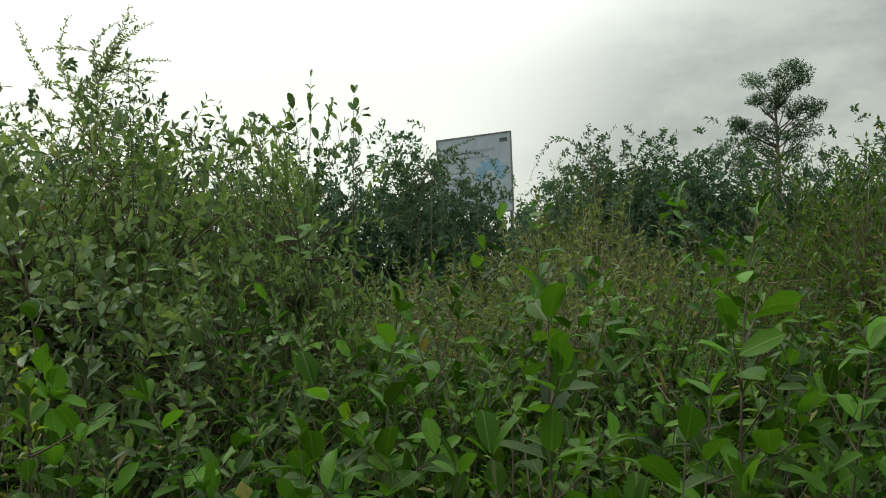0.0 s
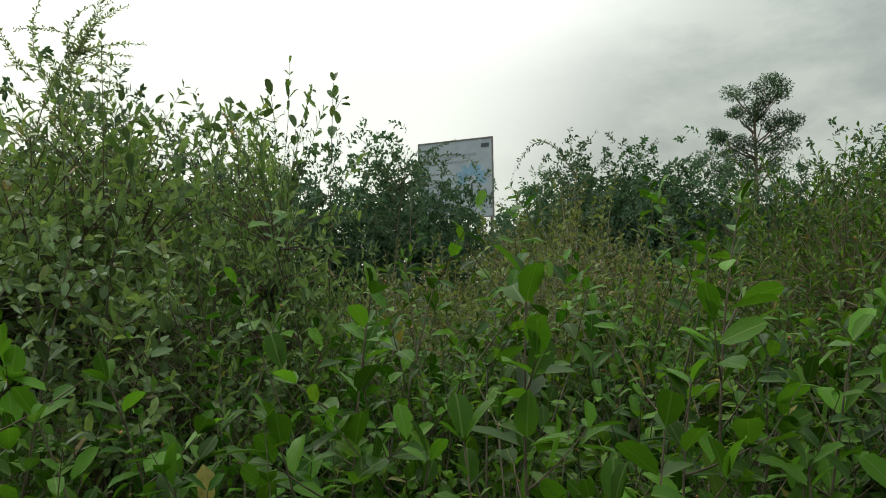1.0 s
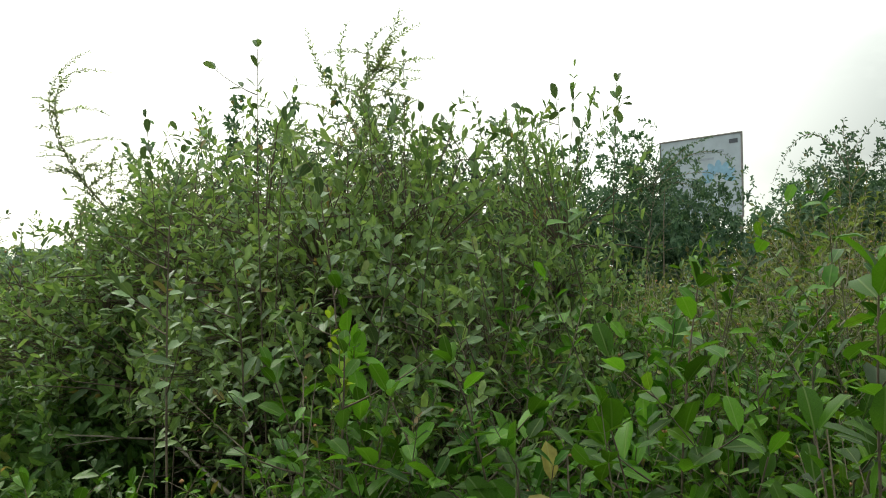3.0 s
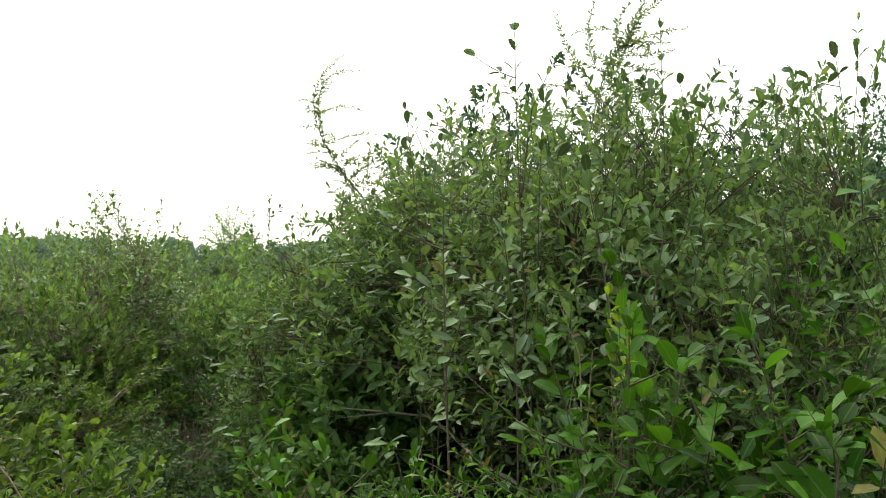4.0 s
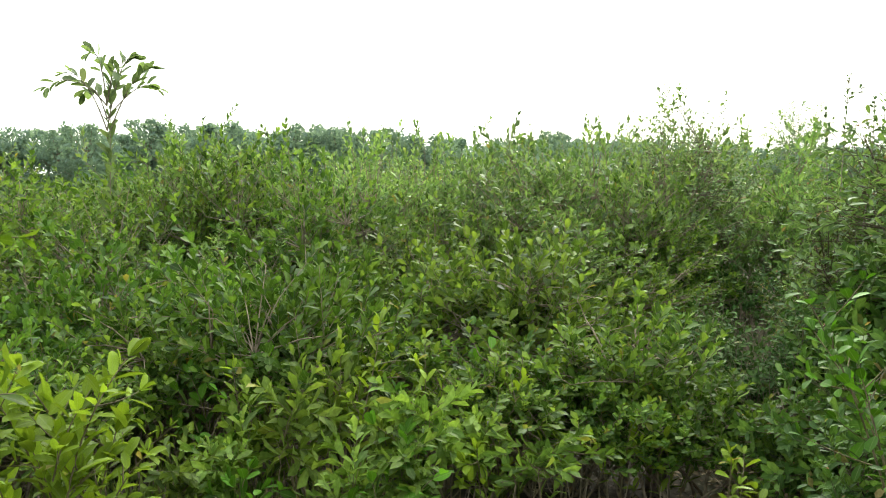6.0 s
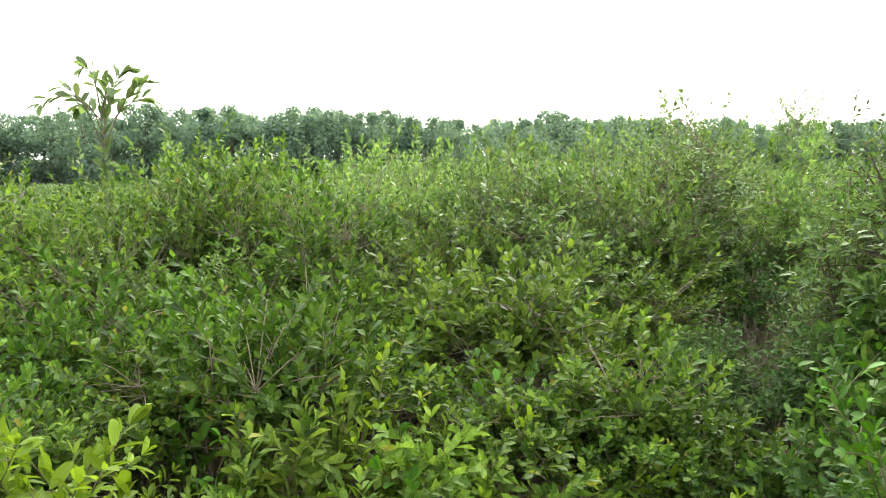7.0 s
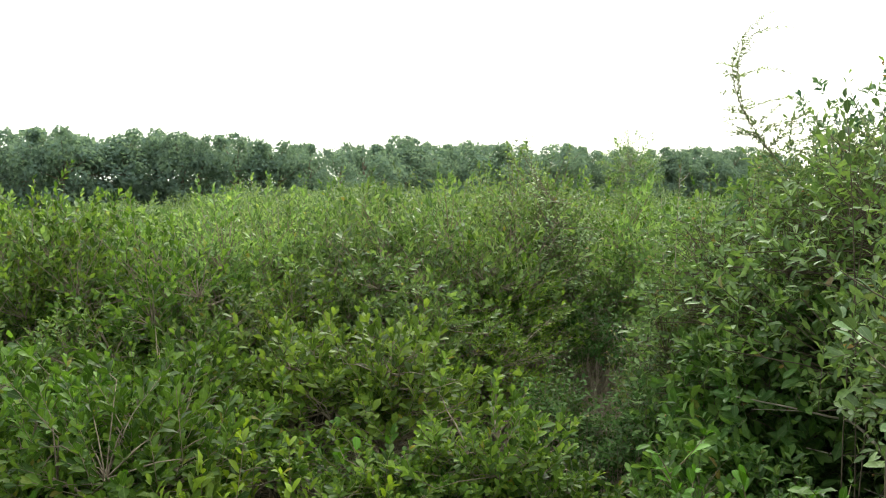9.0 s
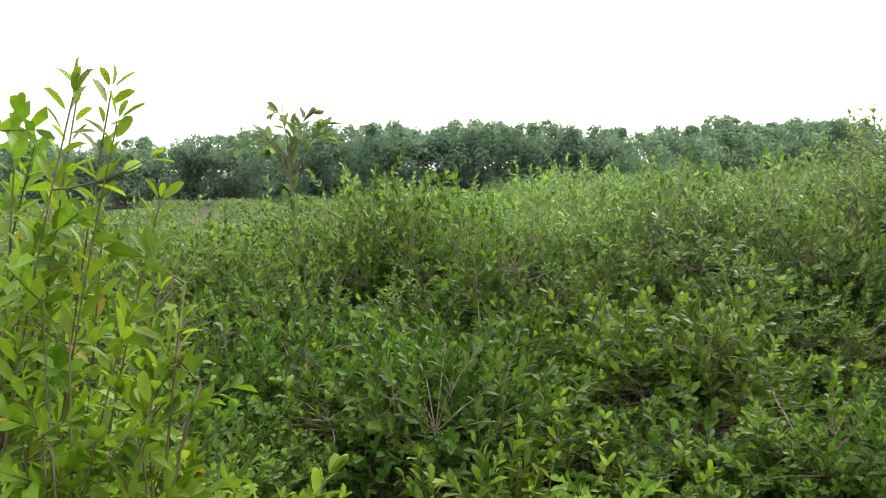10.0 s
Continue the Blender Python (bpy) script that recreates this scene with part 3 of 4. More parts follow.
# ---- far tree line ----
def far_tree(seed):
    """A round-headed tree: a trunk, limbs to its puffs of foliage, and each puff a shell of small leaves."""
    g = np.random.default_rng(seed)
    root = tagged(new("far_tree"), "grey-green tree in the far tree line, distance haze painted into its leaves", "tree", "far tree line")
    part("trunk", tubes("trunk", bend(np.array([[0, 0, -0.1]]), np.array([[-0.1, 0.1, 1.8]]), np.array([[0.1, 0.05, 3.2]]), 8), [0.1], [0.035], BARK, 7), root)
    n = 30
    d = unit(g.normal(size=(n, 3)) + np.array([0, 0, 0.35]))
    mid = np.array([0, 0, 2.2]) + d * np.array([1.5, 1.45, 1.65]) * g.uniform(0.6, 1.0, (n, 1))
    mid[-9:] = np.stack([g.uniform(-1.5, 1.5, 9), g.uniform(-1.3, 1.3, 9), g.uniform(0.6, 1.5, 9)], 1)
    rad = g.uniform(0.58, 0.92, n)
    mid[:3] = np.stack([g.uniform(-1.1, 1.1, 3), g.uniform(-0.8, 0.8, 3), g.uniform(3.75, 4.1, 3)], 1)
    rad[:3] = g.uniform(0.3, 0.45, 3)
    b = np.stack([np.zeros(n), np.zeros(n), np.minimum(mid[:, 2] * 0.7, 2.9)], 1)
    part("framework", tubes("framework", bend(b, (b + mid) / 2 + np.array([0, 0, -0.1]), mid, 5), np.full(n, 0.035), np.full(n, 0.01), BARK, 4), root, kind="stuff")
    k = 105
    w = unit(g.normal(size=(n, k, 3)) + 0.25 * unit(mid - np.array([0, 0, 2.0]))[:, None])
    pos = mid[:, None] + w * rad[:, None, None] * g.uniform(0.35, 1.05, (n, k, 1)) * np.array([1, 1, 0.85])
    way = np.cross(w, g.normal(size=(n, k, 3))) + 0.25 * w
    ups = w + g.normal(scale=0.6, size=(n, k, 3))
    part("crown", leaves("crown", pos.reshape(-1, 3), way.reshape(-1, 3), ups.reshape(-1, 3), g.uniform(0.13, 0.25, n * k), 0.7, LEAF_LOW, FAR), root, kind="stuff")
    return root


rng = np.random.default_rng(5)
protos = [far_tree(20 + i) for i in range(6)]
spots = []
for row, extra in enumerate((0.0, 3.2)):
    yaw = 118.0
    while yaw > 36:
        d = (45 if yaw > 66 else 46 + (66 - yaw) * 1.9) + extra
        rise = np.interp(yaw, [36, 44, 50, 60, 70, 82, 90, 99, 110], [2.3, 2.45, 2.6, 2.85, 3.0, 3.15, 2.75, 1.95, 1.7])
        spots.append((yaw + rng.uniform(-0.5, 0.5), d + rng.uniform(-1.5, 1.5), (1.8 + d * math.tan(radians(rise))) / 4.15 * rng.choice([rng.uniform(0.84, 0.98), rng.uniform(0.95, 1.08)])))
        yaw -= math.degrees((1.4 + 0.3 * row) / d)
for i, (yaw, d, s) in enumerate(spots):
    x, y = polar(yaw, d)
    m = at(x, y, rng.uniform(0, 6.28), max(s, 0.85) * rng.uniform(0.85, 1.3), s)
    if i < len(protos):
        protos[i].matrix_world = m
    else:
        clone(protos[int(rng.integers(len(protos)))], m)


# ---- tall tree and thickets behind the signboard ----
def tall_tree():
    g = np.random.default_rng(41)
    root = tagged(new("tall_tree"), "tall slender tree with sparse clumped crown", "tree")
    part("trunk", tubes("trunk", bend(np.array([[0, 0, -0.2]]), np.array([[0.15, 0, 5]]), np.array([[0.1, 0, 9.4]]), 12), [0.15], [0.04], BARK, 8), root)
    ends = ((0.27, 10.3), (-0.45, 10.0), (1.0, 10.4), (1.1, 9.75), (-0.55, 9.25), (0.25, 9.5), (1.8, 8.5), (1.2, 8.6), (1.1, 8.0), (0.5, 8.8), (-1.27, 8.15), (-1.6, 8.35), (-0.55, 7.9), (-1.1, 7.35),
            (-2.0, 7.3), (-0.55, 7.0), (0.64, 6.6), (0.9, 7.4), (-1.1, 6.6), (-1.7, 6.4), (0.1, 9.0))
    more = [(x + g.uniform(-0.5, 0.5), z + g.uniform(-0.45, 0.2)) for x, z in ends]
    for x, z in (*ends, *more):
        y = g.uniform(-0.6, 0.6)
        b, e = np.array([[0.1, 0, min(z - 1.1, 8.9)]]), np.array([[x, y, z]])
        part("limb", tubes("limb", bend(b, b * 0.45 + e * 0.55 + np.array([[0, 0, -0.2]]), e, 7), [0.04], [0.012], DARK_BARK, 5), root)
        n = 300
        off = unit(g.normal(size=(n, 3))) * (g.random((n, 1)) ** 0.45) * np.array([0.5, 0.48, 0.36]) * g.uniform(0.7, 1.15)
        part("leaf_clump", leaves("leaf_clump", e + off, g.normal(size=(n, 3)) + np.array([0, 0, -0.3]), g.normal(size=(n, 3)) + np.array([0, 0, 1]),
                                  g.uniform(0.07, 0.14, n), 0.5, LEAF_LOW, FEATHER), root, kind="stuff")
    root.matrix_world = at(*polar(-23.5, 38), radians(-23.5))


tall_tree()
thick = [canopy(np.random.default_rng(50 + i), 3.5, 1.7, 1.6, 10, 860, 0.34, 7, 0.105, 0.5, 0.3, -0.75, 0.45, 0.3, 0.25, (40, 85), wobble=0.6) for i in range(2)]
tb = [bush("thicket_tree", c, LEAF_LOW, FEATHER, DARK_BARK, Matrix(), "dark green dense thicket tree", "tree", "dark thicket", 0.02, twigs=False) for c in thick]
for i, (yaw, d, h) in enumerate(((4.5, 9.0, 2.95), (1.2, 9.6, 2.9), (9.0, 9.5, 3.0), (-12.2, 14, 3.5), (-15.2, 15, 3.65), (-18.2, 14.5, 3.5), (-21.0, 15, 3.3), (-2.7, 9.8, 2.6), (-0.4, 9.4, 2.72),
                                 (-24, 16, 3.0), (-27, 16, 3.3), (-30, 16, 3.7), (-34, 16, 3.8), (14, 9, 2.9), (-9.6, 14.5, 3.2), (22, 7.0, 2.9), (29, 6.0, 2.5), (35, 6.2, 2.2), (-13.7, 16.5, 3.6), (-16.8, 16.8, 3.6), (-19.6, 16.5, 3.3), (-10.8, 16, 3.3))):
    m = at(*polar(yaw, d), 1.7 * i, h / 3.5 * (0.95 if d > 12 else 0.8), h / 3.5)
    if i < 2:
        tb[i].matrix_world = m
    else:
        clone(tb[i % 2], m)

# ---- mangrove field ----
field_label = "green mangrove shrub with oval leaves and bare lower stems"
def field_kind(seed, twigs, leaf, nodes=5, h=1.5, r=0.7, low=-0.6, length=0.26):
    return canopy(np.random.default_rng(seed), h, r, r * 0.94, 8, twigs, length, nodes, leaf, 0.5, 1.0, low, 0.75, 0.4, 0, (20, 62), 0.2, 0.7, close=0.5, face=0.2, top=99.6)


def field_pool(seed, count, outline, paint, kinds, **kw):
    return [bush("mangrove_shrub", field_kind(seed + i, **kinds), outline, paint, TWIG, Matrix(), field_label, "shrub", "mangrove field", 0.010, dead=400 + seed + i if kw.get("split") else 0, **kw)
            for i in range(count)]


near_size, mid_size = dict(twigs=270, leaf=0.06, nodes=6, r=0.62, length=0.22), dict(twigs=420, leaf=0.064, nodes=5, h=1.9, r=0.8, low=-0.35)
low_size = dict(twigs=175, leaf=0.064, nodes=6, h=1.0, r=0.5, low=-0.18, length=0.24)
close_b = field_pool(60, 5, LEAF_PLAIN, GREEN, low_size, split=True, fine=True)
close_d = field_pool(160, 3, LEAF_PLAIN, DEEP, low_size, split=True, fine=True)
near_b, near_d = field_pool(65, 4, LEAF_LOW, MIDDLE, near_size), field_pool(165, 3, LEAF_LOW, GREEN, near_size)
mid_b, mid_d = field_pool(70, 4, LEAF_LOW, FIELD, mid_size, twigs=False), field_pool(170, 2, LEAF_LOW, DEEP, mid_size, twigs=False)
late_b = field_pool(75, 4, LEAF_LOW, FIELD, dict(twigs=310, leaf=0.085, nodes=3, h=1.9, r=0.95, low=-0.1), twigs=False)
used = {}


def set_out(pool, m):
    for ob in pool:
        if ob.name not in used:
            used[ob.name] = True
            ob.matrix_world = m
            return ob
    return clone(pool[int(rng.integers(len(pool)))], m)


def field_top(d, yaw):
    top = np.interp(d, [3.5, 5, 6, 7, 8, 11, 14, 45], [0.95, 1.2, 1.42, 1.72, 1.9, 2.0, 1.95, 1.7])
    top *= np.interp(yaw, [45, 52, 60, 75, 83, 90, 96, 120], [0.97, 0.99, 0.96, 0.97, 1.01, 0.96, 0.9, 0.87])
    # towards the open side the shrubs past the first rows are low
    return top * (1 - np.clip((yaw - 70) / 14, 0, 1) * np.interp(d, [7.5, 9.5, 12, 24], [0, 0.28, 0.43, 0.7]))


d, far_spots = 3.9, []
while d < 43:
    gap = 0.78 if d < 8.3 else (1.3 if d < 13 else 2.0 if d < 20 else 3.4)
    yaw = 46 + rng.uniform(0, 3) if d < 7 else (38 if d < 20 else 34)
    while yaw < 116:
        dd, yy = d + rng.uniform(-0.3, 0.3) * gap, yaw + rng.uniform(-0.3, 0.3) * math.degrees(gap / d)
        x, y = polar(yy, dd)
        way, off = math.degrees(math.atan2(-(x + 0.3), y + 0.14)), math.hypot(x + 0.3, y + 0.14)
        if not (abs(way - 45.5) < 1.2 + math.degrees(0.4 / off) and off < 7.4) and not (dd < 5.0 and rng.random() < 0.3):
            h = field_top(dd, yy) * (rng.uniform(0.68, 1.07) if dd < 8.3 else rng.uniform(0.62, 1.08))
            turn, wide = rng.uniform(0, 6.28), rng.uniform(0.9, 1.15)
            if dd < 20:
                # share of darker-leaved shrubs goes by bearing, and is higher close by
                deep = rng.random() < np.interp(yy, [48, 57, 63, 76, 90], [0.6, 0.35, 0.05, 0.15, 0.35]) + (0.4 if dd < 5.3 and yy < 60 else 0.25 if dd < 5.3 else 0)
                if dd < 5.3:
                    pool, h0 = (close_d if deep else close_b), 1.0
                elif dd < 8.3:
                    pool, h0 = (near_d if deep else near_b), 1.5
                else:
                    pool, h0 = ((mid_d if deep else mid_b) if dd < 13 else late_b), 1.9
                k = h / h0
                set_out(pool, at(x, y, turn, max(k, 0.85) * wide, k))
            else:
                far_spots.append((x, y, turn, wide, h / 1.75))
        yaw += math.degrees(gap / d)
    d += gap * 0.85

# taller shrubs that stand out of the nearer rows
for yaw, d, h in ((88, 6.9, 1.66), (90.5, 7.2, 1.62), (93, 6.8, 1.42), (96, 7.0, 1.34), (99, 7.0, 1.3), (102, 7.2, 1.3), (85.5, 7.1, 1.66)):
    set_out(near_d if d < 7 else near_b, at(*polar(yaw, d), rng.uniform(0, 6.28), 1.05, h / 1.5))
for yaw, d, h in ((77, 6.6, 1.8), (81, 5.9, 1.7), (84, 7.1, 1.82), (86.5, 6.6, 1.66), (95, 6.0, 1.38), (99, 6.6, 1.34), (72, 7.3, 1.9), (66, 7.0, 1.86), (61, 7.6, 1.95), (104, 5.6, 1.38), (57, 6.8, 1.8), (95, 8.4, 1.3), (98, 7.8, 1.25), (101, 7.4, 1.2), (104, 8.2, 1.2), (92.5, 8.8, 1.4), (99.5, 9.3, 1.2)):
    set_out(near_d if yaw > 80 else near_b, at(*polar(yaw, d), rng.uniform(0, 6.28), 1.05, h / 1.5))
for i, (yaw, d, h) in enumerate(((98, 3.8, 0.65), (101.5, 4.1, 0.85), (105, 4.5, 0.9), (91, 4.2, 0.9), (53, 3.65, 0.6), (57.5, 3.6, 0.55), (62, 3.65, 0.6), (66, 3.8, 0.65), (70, 3.7, 0.6))):
    set_out(close_d if i % 3 == 1 or yaw < 60 else close_b, at(*polar(yaw, d), rng.uniform(0, 6.28), 0.35 + h * 0.7, h))
for pool in (close_b, close_d, near_b, near_d, mid_b, mid_d, late_b):
    for ob in pool:
        if ob.name not in used:
            for piece in ob.children:
                bpy.data.objects.remove(piece)
            bpy.data.objects.remove(ob)

# the shrubs too far off to tell apart, as one spread of foliage
sets = []
kinds = [canopy(np.random.default_rng(80 + i), 1.75, 1.5, 1.4, 4, 220, 0.3, 3, 0.14, 0.5, 0.8, 0.0, 0.45, 0.3) for i in range(3)]
for x, y, turn, wide, k in far_spots:
    c = kinds[int(rng.integers(3))]
    ca, sa = math.cos(turn), math.sin(turn)
    rot = np.array([[ca, sa, 0], [-sa, ca, 0], [0, 0, 1]])
    sets.append(((c["pos"] @ rot) * np.array([wide, wide, k]) + np.array([x, y, 0]), c["way"] @ rot, c["up"] @ rot, c["size"]))
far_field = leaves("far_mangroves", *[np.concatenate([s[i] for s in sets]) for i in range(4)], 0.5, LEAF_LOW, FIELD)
tagged(new("far_mangroves", far_field), "far spread of green mangrove shrubs before the tree line", "shrubs", kind="stuff")

# ---- pencil roots, litter and grass on the mud ----
g = np.random.default_rng(301)
n = 1300
yy, dd = np.radians(g.uniform(57, 112, n)), g.uniform(2.9, 7.0, n)
foot = np.stack([-np.sin(yy) * dd, np.cos(yy) * dd, np.full(n, -0.05)], 1)
tip = foot + np.stack([g.normal(0, 0.02, n), g.normal(0, 0.02, n), g.uniform(0.08, 0.3, n)], 1)
tagged(new("pencil_roots", tubes("pencil_roots", bend(foot, (foot + tip) / 2, tip, 3), g.uniform(0.004, 0.007, n), np.full(n, 0.002), BARK, 4)),
       "upright grey-brown breathing roots standing in the mud", "roots", kind="stuff")
n = 5200
yy, dd = np.radians(np.concatenate([g.normal(51, 4, n // 2), g.uniform(40, 110, n // 2)])), g.uniform(1.6, 9.0, n)
pos = np.stack([-np.sin(yy) * dd, np.cos(yy) * dd, g.uniform(0.0, 0.03, n)], 1)
tagged(new("leaf_litter", leaves("leaf_litter", pos, g.normal(size=(n, 3)) * np.array([1, 1, 0.15]), g.normal(size=(n, 3)) * 0.3 + np.array([0, 0, 1]), g.uniform(0.03, 0.075, n), 0.45,
                                 LEAF_MID, LITTER)), "dry brown fallen leaves on the mud", "leaf litter", kind="stuff")
n = 5200
tuft = np.stack([np.radians(g.choice([94, 88, 99, 104, 47, 50, 44, 80, 72], 260) + g.normal(0, 4, 260)), g.uniform(2.3, 4.6, 260)], 1)
pick = g.integers(0, 260, n)
pos = np.stack([-np.sin(tuft[pick, 0]) * tuft[pick, 1], np.cos(tuft[pick, 0]) * tuft[pick, 1], np.zeros(n)], 1) + g.normal(0, 0.035, (n, 3)) * np.array([1, 1, 0])
tagged(new("grass", leaves("grass", pos, g.normal(size=(n, 3)) * 0.45 + np.array([0, 0, 1]), g.normal(size=(n, 3)), g.uniform(0.06, 0.24, n), 0.022, LEAF_MID, GRASS)),
       "thin green grass tufts on the mud", "grass", kind="stuff")

# ---- large dull bush beside the start of the walk ----
dull_label = "dense dull-green bush with broad leathery leaves"
def dull_kind(seed, low=-0.7, twigs=490, leaf=0.06):
    return canopy(np.random.default_rng(seed), 2.0, 0.75, 0.7, 7, twigs, 0.2, 5, leaf, 0.39, 0.3, low, 0.55, 0.26, 0.0, (30, 78), wobble=0.85, face=0.35)


front_b = [bush("leathery_bush", dull_kind(90 + i), LEAF_OVAL, DULL, DARK_BARK, Matrix(), dull_label, "shrub", "dull bushes", 0.009, split=True, fine=True) for i in range(2)]
high_b = [bush("leathery_bush", dull_kind(94, 0.1, 380), LEAF_OVAL, DULL, DARK_BARK, Matrix(), dull_label, "shrub", "dull bushes", 0.009, split=True, fine=True)]
back_b = [bush("leathery_bush", dull_kind(97 + i, twigs=520, leaf=0.058), LEAF_MID, DULL, DARK_BARK, Matrix(), dull_label, "shrub", "dull bushes", 0.009, 0.0, np.random.default_rng(66 + i), (90, 0.007, DRY), split=True) for i in range(2)]
for pool, places in ((front_b, ((-0.95, 2.75, 2.02, 0.9), (-0.5, 2.72, 2.0, 0.52), (-0.68, 2.2, 1.55, 0.7), (-2.82, 3.51, 1.85, 1.03), (-0.35, 2.3, 1.35, 0.6), (-2.5, 3.55, 1.55, 0.72), (-2.05, 3.55, 1.6, 0.72))),
                     (high_b, ((-1.45, 2.8, 1.7, 0.9), (-1.35, 2.8, 2.06, 0.95), (-2.08, 3.24, 2.03, 1.05), (-2.52, 3.45, 1.71, 0.97))),
                     (back_b, ((-3.27, 3.71, 1.79, 0.98), (-1.15, 3.5, 2.2, 0.95), (-1.85, 3.6, 2.3, 1.1), (-2.72, 4.08, 2.22, 1.07), (-3.4, 4.1, 1.8, 0.95), (-3.7, 4.9, 1.75, 0.9), (-0.2, 3.0, 1.4, 0.7), (-1.45, 3.2, 2.0, 0.85), (-0.75, 3.2, 1.95, 0.8), (-2.20, 3.66, 2.05, 0.92), (-2.77, 3.82, 1.86, 0.88)))):
    for x, y, h, wide in places:
        set_out(pool, at(x, y, rng.uniform(0, 6.28), wide, h / 2.0))
skirt = [bush("leathery_bush", canopy(np.random.default_rng(104 + i), 1.0, 0.48, 0.45, 6, 210, 0.18, 5, 0.076, 0.46, 0.4, -0.6, 0.6, 0.28, 0.0, (30, 78), wobble=0.85, face=0.35), LEAF_OVAL, SKIRT, DARK_BARK, Matrix(),
              "low dense green bush at the edge of the path", "shrub", "low dull bushes", 0.007, 0.0, np.random.default_rng(70 + i), (40, 0.006, DRY), split=True, fine=True) for i in range(2)]
for x, y, h in ((-2.42, 2.37, 0.78), (-2.25, 2.55, 0.74), (-2.65, 2.95, 1.05), (-2.85, 3.25, 1.15), (-2.4, 3.4, 1.3), (-2.05, 2.35, 0.68), (-2.55, 3.25, 1.35), (-1.77, 2.13, 0.74), (-1.95, 2.05, 0.7), (-1.58, 2.2, 0.66), (-1.3, 1.78, 0.7), (-1.55, 1.88, 0.66)):
    set_out(skirt, at(x, y, rng.uniform(0, 6.28), h, h))

# ---- brown twiggy shrubs ahead, and the bright small-leaved bush ----
oliv = [canopy(np.random.default_rng(110 + i), 1.8, 0.75, 0.7, 16, 350, 0.26, 7, 0.054, 0.45, 0.8, -0.5, 0.5, 0.22, 0.0, (35, 80)) for i in range(2)]
oliv_b = [bush("twiggy_shrub", c, LEAF_LOW, OLIVE, PALE_BARK, Matrix(), "brownish twiggy shrub with small leaves and dry flowers", "shrub", "twiggy shrubs", 0.008,
               0.12, np.random.default_rng(5), (220, 0.007, DRY)) for c in oliv]
fine_b = [bush("twiggy_shrub", canopy(np.random.default_rng(114 + i), 1.4, 0.5, 0.48, 14, 280, 0.24, 6, 0.045, 0.3, 0.8, -0.5, 0.6, 0.25, 0.0, (35, 80)), LEAF_MID, LIME, BARK, Matrix(),
               "low twiggy shrub with narrow leaves and pale stems", "shrub", "low twiggy shrubs", 0.008, 0.0, np.random.default_rng(9), (70, 0.006, DRY), fine=True, dead=530 + i) for i in range(2)]
for x, y, h in ((0.0, 2.1, 1.32), (0.55, 2.35, 1.4), (0.95, 2.6, 1.42), (-0.45, 2.0, 1.3), (1.35, 2.35, 1.45), (0.25, 1.65, 1.15), (0.75, 1.75, 1.22), (-0.9, 1.75, 1.2), (-0.15, 2.55, 1.4), (0.3, 2.75, 1.45), (0.2, 1.48, 1.05), (0.62, 1.55, 1.1), (-0.25, 1.6, 1.08), (1.05, 1.65, 1.2)):
    set_out(fine_b, at(x, y, rng.uniform(0, 6.28), 1.0, h / 1.4))
for x, y, h in ((0.45, 3.7, 1.6), (1.0, 4.2, 1.65), (1.5, 4.5, 1.65), (0.2, 4.6, 1.55), (0.85, 5.2, 1.85), (2.1, 4.9, 1.7), (-0.05, 3.6, 1.5), (0.5, 2.9, 1.4), (1.05, 3.2, 1.5), (-0.3, 5.6, 1.55),
                (1.3, 6.0, 1.75), (-3.0, 4.7, 1.75), (-4.0, 5.6, 1.8), (-4.6, 6.6, 1.9), (-3.3, 3.6, 1.3), (-3.9, 4.5, 1.45), (0.0, 6.5, 1.6), (1.0, 6.3, 2.02), (1.35, 6.6, 2.08)):
    set_out(oliv_b, at(x, y, rng.uniform(0, 6.28), max(0.85, h / 1.8), h / 1.8))
lime = [canopy(np.random.default_rng(120 + i), 2.0, 0.72, 0.68, 14, 560, 0.26, 7, 0.046, 0.3, 0.8, -0.65, 0.5, 0.22, 0.0, (30, 75), wobble=0.6) for i in range(2)]
lime_b = [bush("bright_bush", c, LEAF_MID, LIME, GREEN_BARK, Matrix(), "yellow-green bush with many small leaves", "shrub", "bright bushes", 0.010) for c in lime]
for x, y, h in ((1.25, 2.85, 1.55), (1.65, 2.95, 1.88), (2.15, 3.2, 2.02), (1.5, 2.3, 1.5), (1.9, 2.4, 1.8), (2.6, 3.6, 2.1), (1.75, 3.6, 1.95), (2.4, 2.9, 2.0)):
    set_out(lime_b, at(x, y, rng.uniform(0, 6.28), h / 2.0, h / 2.0))


# ---- feathery shrubs with long arching fronds ----
def plumes(name, seed, x, y, top, lean, count, reach, label, down=0.1, low=0.68, leaf=0.031, paint=None):
    """A feathery stem from the foot to its top with fronds along its upper part. lean: where the top stands from the foot."""
    g = np.random.default_rng(seed)
    b, e = np.array([0, 0, -0.05]), np.array([lean[0], lean[1], top])
    c = np.array([lean[0] * lean[2], lean[1] * lean[2], top * 0.6])
    out = [(b, c, e)]
    count = int(count * 1.35)
    for i in range(count):
        t = low + (1 - low) * (i + 0.5) / count
        p = (1 - t) ** 2 * b + 2 * t * (1 - t) * c + t * t * e
        a = g.uniform(0, 6.28)
        way = unit(np.array([math.cos(a), math.sin(a) * 0.6, g.uniform(0.3, 1.1)]))
        far = p + way * reach * g.uniform(0.6, 1.2)
        mid = (p + far) / 2 + np.array([0, 0, reach * 0.16])
        far = far - np.array([0, 0, down * g.random()])
        out.append((p, mid, far))
    return frond_plant(name, g, x, y, out, label, paint or PLUME, BARK, leaf, 0.0095 * leaf / 0.031, 0.42)


